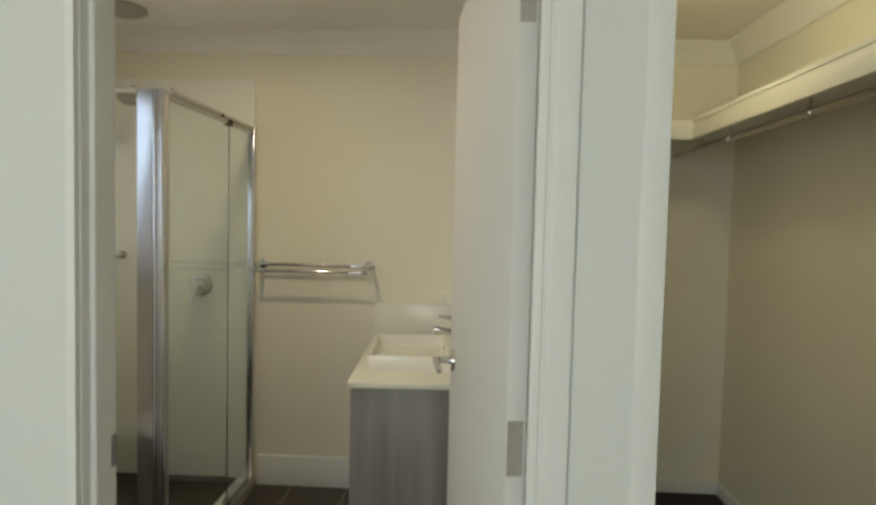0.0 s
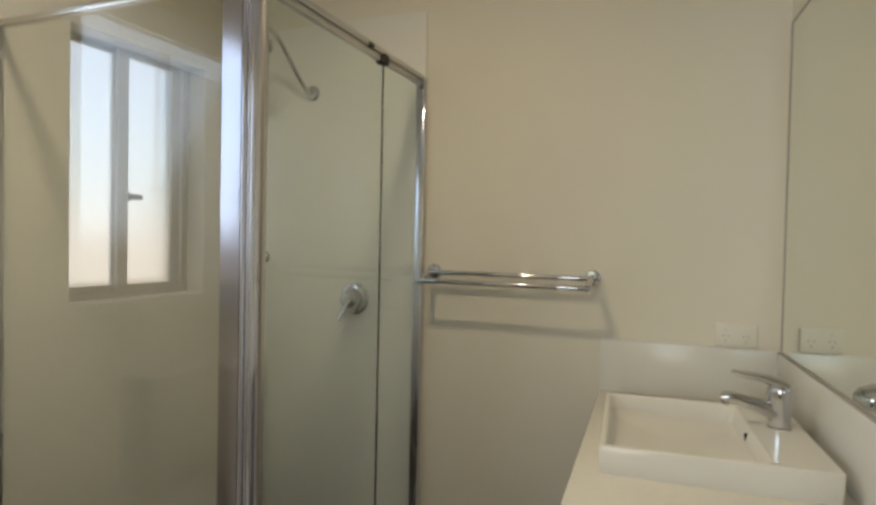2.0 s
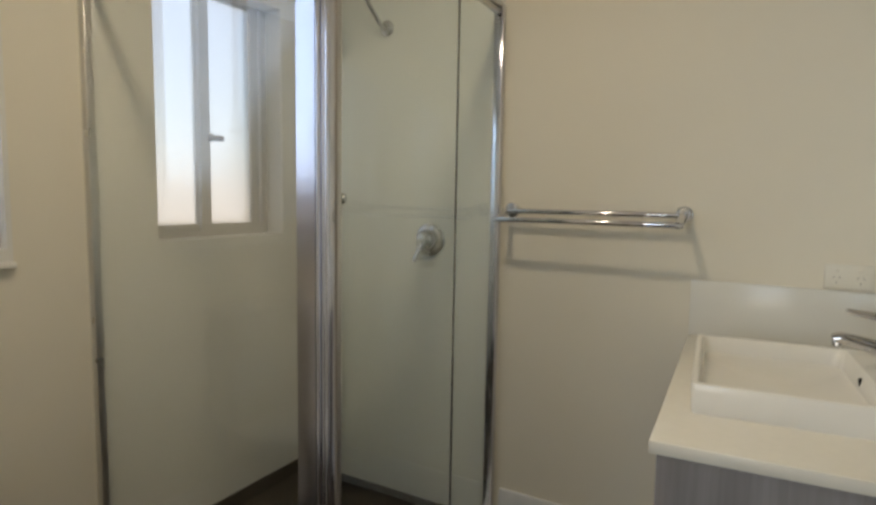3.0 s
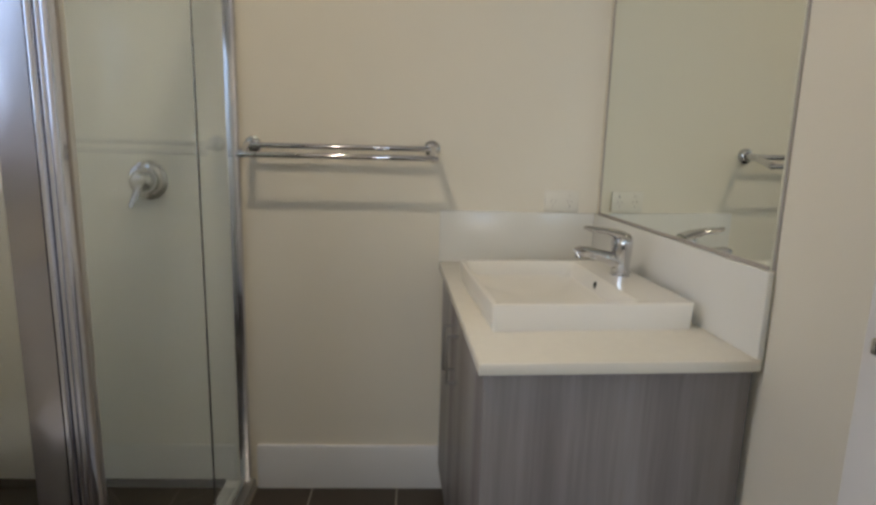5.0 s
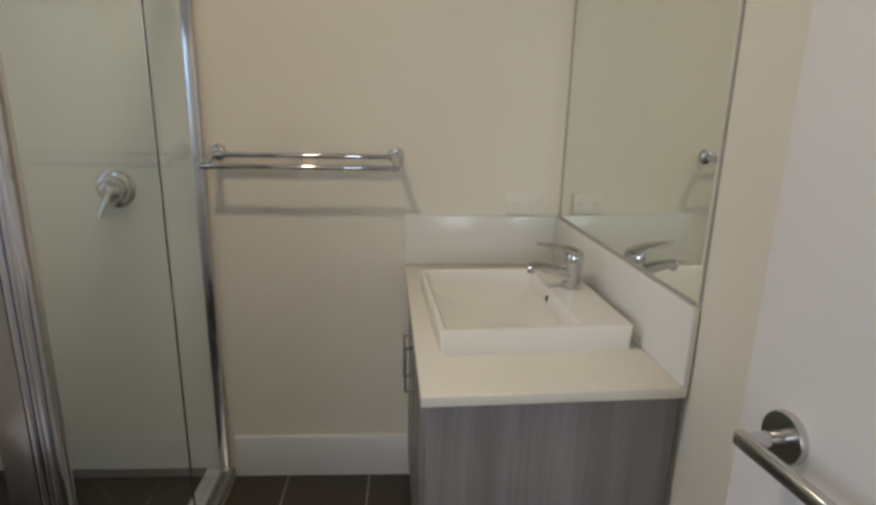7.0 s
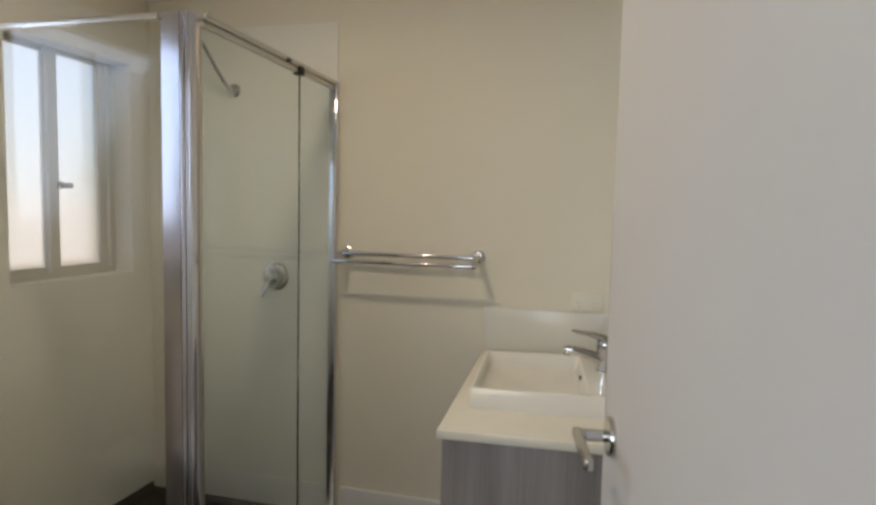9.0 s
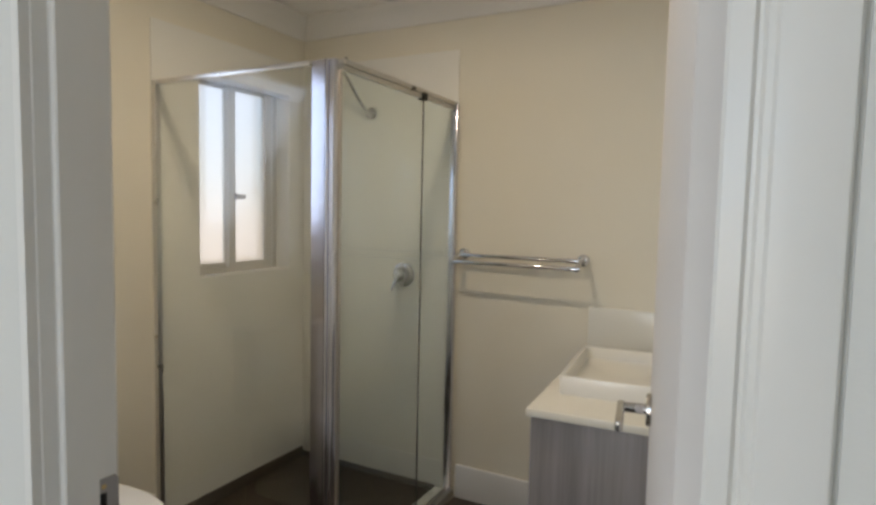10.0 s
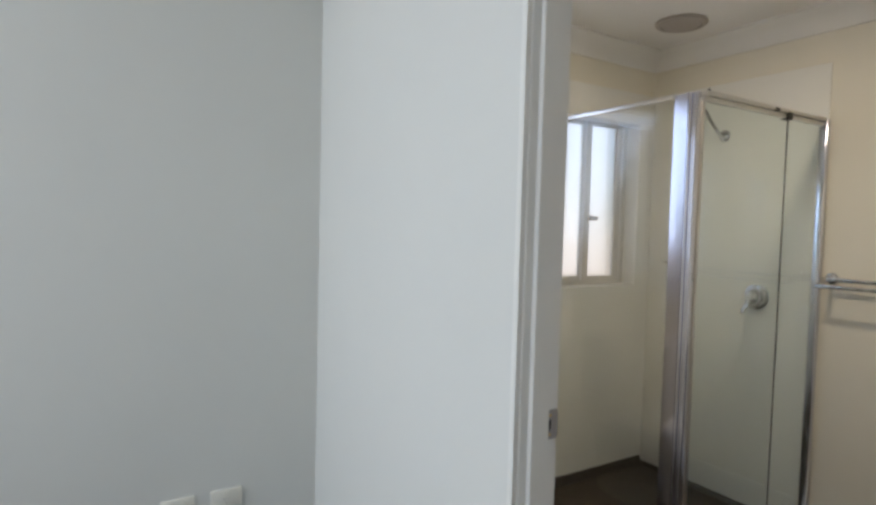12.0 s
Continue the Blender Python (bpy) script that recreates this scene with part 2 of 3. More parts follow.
def solid(name, bm, material, label, category, base, group=""):
    """A thing of one mesh."""
    bmesh.ops.translate(bm, verts=bm.verts, vec=-Vector(base))
    ob = new(name, mesh_of(name, bm, material))
    ob.matrix_basis = Matrix.Translation(base)
    return tagged(ob, label, category, group)


def slab_with_holes(axis, p0, p1, a0, a1, z0, z1, holes, bm=None):
    """A wall slab between p0 and p1 on its axis, from a0 to a1 along, with openings (a, b, za, zb)."""
    b = bm or bmesh.new()

    def put(u0, u1, w0, w1):
        if u1 - u0 > 1e-5 and w1 - w0 > 1e-5:
            box(*((p0, p1, u0, u1) if axis == "x" else (u0, u1, p0, p1)), w0, w1, b)

    at = a0
    for ha, hb, za, zb in sorted(holes):
        put(at, ha, z0, z1)
        put(ha, hb, z0, za)
        put(ha, hb, zb, z1)
        at = hb
    put(at, a1, z0, z1)
    return b


# ---- plan ----
XL, YB, H = -1.845, 3.14, 2.40            # window wall, back wall, ceiling
YD, YH = 1.071, 0.968                     # door wall: bathroom face, bedroom face
RB = 3.26                                 # back wall of the robe
JL, JR, DOORH = -0.416, 0.331, 2.05       # door opening
WS, ES = (2.436, 3.016, 1.076, 1.991), (1.28, 1.978, 1.085, 2.04)   # shower window, toilet window


# the door wall stands slightly askew, square to the vanity wall
ASKEW = Matrix(((1, 0, 0, 0), (-0.05, 1, 0, -0.003), (0, 0, 1, 0), (0, 0, 0, 1)))


def xr(y, off=0.0):
    """The vanity wall, which stands slightly askew; off: out from it into the bathroom."""
    return 0.270 + (YB - y) * 0.081 - off


# ---- shell ----
structure("wall_window", slab_with_holes("x", XL - 0.16, XL, -2.75, YB + 0.1, -0.1, H + 0.1, [WS, ES]), WALL, "cream painted outer wall with two window openings", "wall")
structure("wall_back", box(XL, 0.502, YB, YB + 0.12, -0.1, H + 0.1), WALL, "cream painted plaster back wall", "wall")
structure("wall_robe_back", box(0.38, 1.75, RB, RB + 0.12, -0.1, H + 0.1), WALL, "cream painted back wall of the walk-in robe", "wall")
structure("wall_vanity", prism([(xr(YB), YB), (0.502, YB), (0.502, 1.02), (xr(1.02), 1.02)], 0, H), WALL, "cream painted wall behind the vanity", "wall")
structure("wall_door", slab_with_holes("y", YH + 0.062, YD, XL, 0.502, 0, H, [(JL - 0.02, JR + 0.022, 0, DOORH + 0.02)]), WALL, "cream painted wall with the bathroom doorway", "wall", ASKEW)
bed_face = prism([(XL, 1.112), (JL - 0.005, 0.984), (JL - 0.0195, 0.990), (JL - 0.0195, 1.050), (XL, 1.130)], 0, H)
prism([(JR + 0.0585, 0.962), (0.502, 0.956), (0.502, 1.015), (JR + 0.0585, 1.015)], 0, H, bed_face)
box(JL - 0.009, JR + 0.012, 0.968, 0.984, DOORH + 0.02, H, bed_face)
prism([(JR + 0.045, 0.9645), (JR + 0.070, 0.9645), (JR + 0.070, 1.012), (JR + 0.045, 1.012)], 0, H, bed_face)
structure("wall_bedroom_side", bed_face, BEDWALL, "off-white painted bedroom wall round the doorway", "wall")
structure("wall_bedroom_lining", box(XL, XL + 0.006, -2.6, 1.112, 0, H), BEDWALL, "off-white painted bedroom wall", "wall")
structure("wall_robe_header", box(0.502, 1.10, YH - 0.006, YD, 2.36, H), BEDWALL, "white painted head over the robe opening", "wall", ASKEW)
structure("wall_robe_end", box(1.10, 1.63, YH - 0.006, YD, 0, H), BEDWALL, "white painted nib wall of the robe", "wall", ASKEW)
structure("wall_robe", box(1.63, 1.75, 0.93, RB, 0, H), WALL, "cream painted side wall of the walk-in robe", "wall")
structure("wall_bedroom_right", box(1.75, 1.87, -2.75, YH - 0.006, -0.1, H + 0.1), BEDWALL, "plain off-white bedroom wall", "wall")
structure("wall_bedroom_right_return", box(1.63, 1.75, 0.83, 0.9295, 0, H), BEDWALL, "plain off-white bedroom wall return", "wall")
structure("wall_bedroom_far", slab_with_holes("y", -2.75, -2.6, XL, 1.75, -0.1, H + 0.1, [(-1.75, 0.05, 0.75, 2.15)]), BEDWALL, "off-white bedroom wall with a wide window", "wall")
structure("ceiling", box(XL, 1.75, -2.6, RB, H, H + 0.1), CEIL, "white painted plasterboard ceiling", "ceiling")
structure("roof", box(XL - 0.55, 2.3, -3.2, YB + 0.55, H + 0.12, H + 0.3), ROOF, "grey roof over the rooms", "roof")
structure("floor_bedroom", box(XL + 0.006, 1.75, -2.6, YH + 0.05, -0.1, -0.004), CARPET, "dark brown carpet in the bedroom", "carpet")
structure("floor_robe", box(0.502, 1.63, YH + 0.05, RB, -0.1, -0.004), CARPET, "dark brown carpet in the robe", "carpet")
structure("ground", box(-60, 60, -60, 60, -0.5, -0.35), SOIL, "dry bare ground outside", "ground")

# cornices
COVE = [(0, 0), (0, -0.10), (0.012, -0.10), (0.022, -0.076), (0.042, -0.050), (0.066, -0.029), (0.090, -0.018), (0.100, -0.010), (0.100, 0)]
for nm, a, c, w in (("trim_cornice_back", (XL, YB), (xr(YB), YB), (0, -1)), ("trim_cornice_window", (XL, YD), (XL, YB), (1, 0)),
                    ("trim_cornice_vanity", (xr(YB), YB), (xr(YD), YD), (-1, -0.081)), ("trim_cornice_door", (XL, YD), (xr(YD), YD), (0, 1)),
                    ("trim_cornice_robe_back", (0.502, RB), (1.63, RB), (0, -1)), ("trim_cornice_robe_side", (1.63, YD), (1.63, RB), (-1, 0)),
                    ("trim_cornice_robe_inner", (0.502, YD), (0.502, RB), (1, 0)),
                    ("trim_cornice_bedroom", (XL, YH - 0.006), (1.63, YH - 0.006), (0, -1)), ("trim_cornice_bedroom_side", (XL + 0.006, -2.6), (XL + 0.006, YH), (1, 0))):
    structure(nm, extrude_profile(COVE, (*a, H), (*c, H), w), CEIL, "white coved plaster cornice", "cornice", ASKEW if nm in ("trim_cornice_door", "trim_cornice_bedroom") else None)

# shower wall lining, fixed over the plaster
LZ = 2.16
structure("wall_lining_back", box(XL + 0.008, -0.903, YB - 0.008, YB, 0, LZ, bevel=0.002), LINER, "glossy white shower wall sheet", "wall panel")
structure("wall_lining_window", slab_with_holes("x", XL, XL + 0.008, 2.20, YB, 0, LZ, [WS]), LINER, "glossy white shower wall sheet round the window", "wall panel")

# skirtings
SKIRT = [(0, 0), (0.016, 0), (0.016, 0.152), (0.011, 0.160), (0, 0.160)]
LOW = [(0, 0), (0.014, 0), (0.014, 0.060), (0.010, 0.066), (0, 0.066)]
for nm, a, c, w, pr in (("baseboard_back", (-0.872, YB), (-0.20, YB), (0, -1), SKIRT), ("baseboard_window", (XL, YD), (XL, 2.185), (1, 0), SKIRT),
                        ("baseboard_vanity", (xr(YD), YD), (xr(2.22), 2.22), (-1, -0.081), SKIRT), ("baseboard_door", (XL, YD), (JL - 0.08, YD), (0, 1), SKIRT),
                        ("baseboard_robe_back", (0.502, RB), (1.63, RB), (0, -1), LOW), ("baseboard_robe_side", (1.63, YD), (1.63, RB), (-1, 0), LOW),
                        ("baseboard_robe_inner", (0.502, YD), (0.502, RB), (1, 0), LOW),
                        ("baseboard_bedroom", (XL, YH - 0.006), (JL - 0.075, YH - 0.006), (0, -1), LOW), ("baseboard_bedroom_side", (XL + 0.006, -2.6), (XL + 0.006, YH), (1, 0), LOW)):
    structure(nm, extrude_profile(pr, (*a, 0), (*c, 0), w), SKIRTING, "white painted skirting board", "skirting", ASKEW if nm in ("baseboard_door", "baseboard_bedroom") else None)

# ---- doorway ----
structure("trim_door_jamb", box(JL - 0.02, JL, YH + 0.030, YD, 0, DOORH), TRIM, "white gloss door jamb", "door jamb", ASKEW)
structure("trim_door_jamb_hinge", prism([(JR - 0.005, 0.974), (JR + 0.013, YD), (JR + 0.023, YD), (JR + 0.023, 0.974)], 0, DOORH), TRIM, "white gloss hinge-side door jamb", "door jamb")
structure("trim_door_head", box(JL - 0.02, JR + 0.02, YH - 0.006, YD, DOORH, DOORH + 0.02), TRIM, "white gloss door head", "door jamb", ASKEW)


def casing(name, x_in, sgn, y, face, wide=1.0, deep=1.0, top=DOORH + 0.07):
    """Upright architrave with a stepped, rounded face; sgn: the side it spreads to; face: the way it faces."""
    prof = [(0.004, 0), (0.004, 0.010), (0.007, 0.015), (0.012, 0.015), (0.015, 0.008), (0.020, 0.008), (0.024, 0.015), (0.031, 0.020), (0.050, 0.021), (0.056, 0.017), (0.058, 0.010), (0.058, 0)]
    if deep < 1:
        prof = [(0.003, 0), (0.003, 0.012), (0.005, 0.015), (0.015, 0.015), (0.017, 0.009), (0.019, 0.009), (0.021, 0.014), (0.024, 0.014), (0.026, 0.018), (0.050, 0.019), (0.056, 0.016), (0.058, 0.010), (0.058, 0)]
    pts = [(x_in + sgn * u * wide, y + face * (0.012 + (o - 0.012) * deep if o else 0)) for u, o in prof]
    return structure(name, prism(pts, 0, top), TRIM, "white gloss moulded architrave", "architrave", ASKEW)


strike_steps = [(JL - 0.004, 0.982), (JL - 0.004, 0.994), (JL - 0.001, 0.9945), (JL - 0.0005, 1.012), (JL + 0.001, 1.0135), (JL + 0.008, 1.0135), (JL + 0.010, 1.016), (JL + 0.010, 1.058), (JL - 0.019, 1.058), (JL - 0.019, 0.982)]
structure("trim_casing_strike", prism(strike_steps, 0, DOORH), TRIM, "white gloss stepped architrave", "architrave")
casing("trim_casing_hinge", JR - 0.011, 1, YH + 0.024, -1, 1.15, 0.6)
casing("trim_casing_strike_inner", JL - 0.014, -1, YD, 1)
structure("trim_casing_head", box(JL - 0.03, JR + 0.048, YH - 0.014, YH + 0.004, DOORH + 0.005, DOORH + 0.07, bevel=0.004), TRIM, "white gloss architrave over the door", "architrave", ASKEW)
# robe opening lining
structure("trim_robe_edge", box(0.481, 0.5215, 0.9525, 0.9605, 0, 2.36, bevel=0.002), TRIM, "white gloss edge strip of the robe opening", "trim")
structure("trim_robe_lining", box(0.502, 0.520, YH - 0.004 + 0.025, YD, 0, 2.36, bevel=0.002), TRIM, "white gloss lining of the robe opening", "trim", ASKEW)


# ---- windows: white sliding frames with frosted panes, set back in the reveals ----
def window(name, y0, y1, z0, z1, label, depth=0.080, fr=0.032, st=0.044, top=0.003, shift=0.022):
    xo, xi = XL - depth - 0.045, XL - depth
    w = structure(name, slab_with_holes("x", xo, xi, y0, y1, z0, z1, [(y0 + fr, y1 - fr, z0 + 0.025, z1 - top)]), WINFRAME, label, "window")
    mid = (y0 + y1) / 2 - shift
    for i, (a, c, x) in enumerate(((y0 + fr, mid + 0.02, xo + 0.006), (mid - 0.02, y1 - fr - 0.012, xo + 0.026))):
        part("sash", slab_with_holes("x", x, x + 0.018, a, c, z0 + 0.025, z1 - top, [(a + st, c - st, z0 + 0.048, z1 - top - 0.020)]), WINFRAME, w)
        g = part("pane", box(x + 0.006, x + 0.011, a + st - 0.004, c - st + 0.004, z0 + 0.045, z1 - top - 0.017), FROST, w, "frosted glass pane")
        g.visible_shadow = False
    latch = box(xi - 0.012, xi + 0.010, mid + 0.016, mid + 0.034, (z0 + z1) / 2 - 0.097, (z0 + z1) / 2 - 0.067, bevel=0.003)
    rod((xi + 0.004, mid + 0.024, (z0 + z1) / 2 - 0.082), (xi + 0.010, mid + 0.073, (z0 + z1) / 2 - 0.082), 0.011, latch, 12)
    part("latch", latch, GRILLE, w, "small grey window latch")
    lin = slab_with_holes("x", xi, XL + 0.004, y0 - 0.012, y1 + 0.012, z0 - 0.012, z1 + 0.012, [(y0 + 0.002, y1 - 0.002, z0 + 0.002, z1 - 0.002)])
    part("reveal", lin, TRIM, w, "white painted reveal lining")
    return w


window("window_1", *WS, "white sliding window with frosted panes in the shower")
w2 = window("window_2", *ES, "white sliding window with frosted panes above the toilet", 0.015, 0.006, 0.008)
arch = slab_with_holes("x", XL, XL + 0.014, ES[0] - 0.045, ES[1] + 0.014, ES[2] - 0.045, ES[3] + 0.045, [(ES[0], ES[1], ES[2], ES[3])])
part("architrave", arch, TRIM, w2, "narrow white architrave")
part("sill", box(XL, XL + 0.026, ES[0] - 0.05, ES[1] + 0.018, ES[2] - 0.052, ES[2] - 0.036, bevel=0.004), TRIM, w2)

wb = structure("window_3", slab_with_holes("y", -2.72, -2.68, -1.75, 0.05, 0.75, 2.15, [(-1.70, -0.87, 0.80, 2.10), (-0.83, 0.00, 0.80, 2.10)]), WINFRAME, "white framed bedroom window behind the walker", "window")
for a, c in ((-1.70, -0.87), (-0.83, 0.00)):
    part("pane", box(a, c, -2.703, -2.697, 0.80, 2.10), GLASS, wb, "clear glass pane").visible_shadow = False

# neighbouring fence seen softly through the frosted panes
fence = thing("fence", (-4.2, 2, -0.35), "tan painted boundary fence outside the windows", "fence")
for k in range(24):
    part("board", box(-4.22, -4.20, -3.4 + k * 0.5, -3.4 + k * 0.5 + 0.485, -0.35, 1.42), FENCE, fence)

# ---- door ----
DOOR = thing("door_1", (0, 0, 0), "open white flush door swung against the vanity wall", "door", m=pose(0.3346, 1.0755, 0, 0, 0, 90 + 8.7))
# own axes: x along the leaf from the hinge, y towards the bedroom-side face
LEAF, THK = 0.772, 0.036
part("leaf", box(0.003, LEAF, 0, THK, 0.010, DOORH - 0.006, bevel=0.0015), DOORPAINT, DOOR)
HZ, HXX = 1.034, LEAF - 0.074
for sgn, y in ((1, THK), (-1, 0.0)):
    rose_m = lathe([(0.031, 0), (0.031, 0.006), (0.0295, 0.009), (0.012, 0.0095)], Matrix.Translation((HXX, y, HZ)) @ pose(0, 0, 0, -90 * sgn))
    h = part("lever_handle", rose_m, SATIN, DOOR, "satin chrome lever handle on a round rose")
    part("stem", rod((HXX, y + sgn * 0.008, HZ), (HXX, y + sgn * 0.056, HZ), 0.0095, cap=0.001), CHROME, h)
    lv = box(HXX - 0.118, HXX + 0.013, min(y + sgn * 0.048, y + sgn * 0.062), max(y + sgn * 0.048, y + sgn * 0.062), HZ - 0.0095, HZ + 0.0095, bevel=0.0045, seg=3)
    part("lever", lv, SATIN, h)
part("latch_plate", box(LEAF - 0.0005, LEAF + 0.0012, 0.006, 0.030, HZ - 0.03, HZ + 0.03), SATIN, DOOR)
for z in (0.24, 1.04, 1.83):
    hb = box(0.0015, 0.0032, 0.006, 0.034, z - 0.05, z + 0.05)
    rod((-0.001, -0.005, z - 0.05), (-0.001, -0.005, z + 0.05), 0.0065, hb, 12)
    for dz in (-0.035, 0, 0.035):
        rod((0.0018, 0.020, z + dz), (0.0008, 0.020, z + dz), 0.004, hb, 8)
    part("hinge", hb, SATIN, DOOR, "satin metal butt hinge")

strike = thing("strike_plate", (JL, 1.08, 0.977), "satin metal strike plate let into the door jamb", "strike plate")
sp = slab_with_holes("x", JL - 0.001, JL + 0.0016, 1.0585, 1.087, 0.975, 1.034, [(1.062, 1.073, 0.994, 1.014)])
box(JL - 0.003, JL + 0.0012, 1.087, 1.091, 0.979, 1.030, sp, bevel=0.001)
part("plate", sp, DULL, strike)
part("latch_hole", box(JL - 0.002, JL + 0.0004, 1.0622, 1.0728, 0.9942, 1.0138), DARK, strike, "dark recess of the latch hole")
part("screw", rod((JL + 0.0012, 1.069, 0.985), (JL + 0.0024, 1.069, 0.985), 0.0035, n=10), BRASSY, strike, "brass screw")
part("screw", rod((JL + 0.0012, 1.069, 1.023), (JL + 0.0024, 1.069, 1.023), 0.0035, n=10), BRASSY, strike, "brass screw")

# ---- shower screen: fixed return panel, corner post, pivot door and narrow fixed panel ----
SX, SY, SZ = -0.905, 2.210, 1.908
scr = thing("shower_screen", (SX, SY, 0), "framed clear glass shower screen with chrome frame", "shower screen")
# corner post: a flat chrome face and rounded stile
arc = [(-1.018 + 0.0675 * k / 14, SY + 0.004 - 0.0128 * k / 14 - 0.0006 * math.sin(math.pi * k / 14)) for k in range(15)]
part("corner_post", prism(arc + [(-0.9505, SY + 0.028), (-1.018, SY + 0.028)], 0.03, SZ), POST, scr, "bright anodised corner post")
for x0, x1, dy in ((-0.951, -0.938, 0.009), (-0.9377, -0.926, 0.005), (-0.9257, -0.912, 0.008)):
    part("corner_stile", box(x0, x1, SY - dy, SY + 0.018, 0.03, SZ, bevel=0.0055, seg=4), STILE, scr)
part("wall_channel_back", box(SX - 0.028, SX + 0.010, YB - 0.034, YB - 0.008, 0.03, SZ, bevel=0.003), STILE, scr)
part("wall_channel_window", box(XL + 0.008, XL + 0.030, SY - 0.012, SY + 0.014, 0.03, SZ, bevel=0.002), ALU, scr)
hd = box(SX - 0.024, SX + 0.008, SY + 0.030, YB - 0.008, SZ - 0.014, SZ + 0.004, bevel=0.002)
box(SX - 0.018, SX + 0.002, SY + 0.030, YB - 0.034, SZ - 0.034, SZ - 0.016, hd, bevel=0.002)
part("header_rail", hd, ALU, scr, "bright aluminium header rail with grooves")
part("header_rail", box(XL + 0.010, -1.0185, SY - 0.006, SY + 0.014, SZ - 0.016, SZ + 0.002, bevel=0.002), ALU, scr)
sl = box(SX - 0.020, SX + 0.022, SY - 0.02, YB - 0.002, 0.0, 0.030, bevel=0.002)
box(SX - 0.020, SX - 0.006, SY - 0.02, YB - 0.004, 0.031, 0.046, sl, bevel=0.002)
part("sill_rail", sl, SILLMETAL, scr, "grooved aluminium sill rail")
part("sill_rail", box(XL + 0.008, SX - 0.022, SY - 0.028, SY + 0.022, 0.0, 0.032, bevel=0.003), SILLMETAL, scr)
part("water_stop", box(SX - 0.085, SX - 0.024, SY + 0.024, YB - 0.010, -0.003, 0.026, bevel=0.006), LINER, scr, "white waterproof hob inside the screen")
fp = part("fixed_pane", box(XL + 0.020, -1.010, SY + 0.009, SY + 0.015, 0.030, SZ - 0.010), CLEARGLASS, scr, "clear fixed glass pane")
np_ = part("fixed_pane", box(SX - 0.012, SX - 0.006, 2.818, YB - 0.020, 0.046, SZ - 0.020), GLASS, scr, "narrow clear fixed glass pane")
dr = part("pivot_door", box(SX - 0.012, SX - 0.006, SY + 0.030, 2.808, 0.046, SZ - 0.036), GLASS, scr, "clear glass pivot door")
for g in (fp, np_, dr):
    g.visible_shadow = False
part("door_stile", box(SX - 0.018, SX - 0.004, SY + 0.022, SY + 0.036, 0.046, SZ - 0.034, bevel=0.003), ALU, dr)
part("seal", box(SX - 0.013, SX - 0.005, 2.809, 2.816, 0.046, SZ - 0.036), SEAL, scr, "dark rubber seal")
part("seal", box(SX - 0.010, SX - 0.006, SY + 0.0185, SY + 0.0218, 0.046, SZ - 0.034), GRILLE, scr, "grey rubber seal")
for z0, z1 in ((SZ - 0.040, SZ - 0.008), (0.030, 0.070)):
    pv = box(SX - 0.022, SX + 0.010, 2.782, 2.824, z0, z1, bevel=0.004)
    rod((SX - 0.006, 2.79, z0), (SX - 0.006, 2.79, z1), 0.012, pv, 12)
    part("pivot_block", pv, SEAL if z0 > 1 else SATIN, scr, "dark pivot block")
part("rail_bolt", box(SX - 0.010, SX + 0.011, 2.690, 2.722, SZ - 0.014, SZ - 0.002, bevel=0.003), SEAL, scr)

part("header_bolt", lathe([(0.006, 0), (0.006, 0.008), (0.004, 0.011)], Matrix.Translation((SX - 0.006, SY + 0.055, SZ + 0.003)), n=12), SEAL, scr, "small dark bolt")

# ---- shower fittings ----
arm = thing("wall_shower", (-1.398, YB - 0.008, 1.890), "chrome wall shower with a bent arm", "shower")
fl = lathe([(0.030, 0), (0.030, 0.004), (0.022, 0.012), (0.012, 0.016)], Matrix.Translation((-1.398, YB - 0.008, 1.890)) @ pose(0, 0, 0, 90))
part("flange", fl, CHROME, arm)
ap = [(-1.398, YB - 0.01, 1.88), (-1.398, YB - 0.06, 1.895), (-1.399, YB - 0.13, 1.95), (-1.400, YB - 0.21, 2.025), (-1.401, YB - 0.255, 2.055), (-1.401, YB - 0.285, 2.055), (-1.401, YB - 0.305, 2.035)]
part("pipe", sweep(ap, 0.0095, n=14), CHROME, arm)
hm = Matrix.Translation((-1.401, YB - 0.335, 1.985)) @ pose(0, 0, 0, -30)
part("head", lathe([(0.046, 0), (0.049, 0.006), (0.045, 0.014), (0.024, 0.034), (0.014, 0.050), (0.011, 0.058)], hm), CHROME, arm)
part("nozzle_face", lathe([(0.042, -0.002), (0.042, 0.001)], hm), GRILLE, arm)

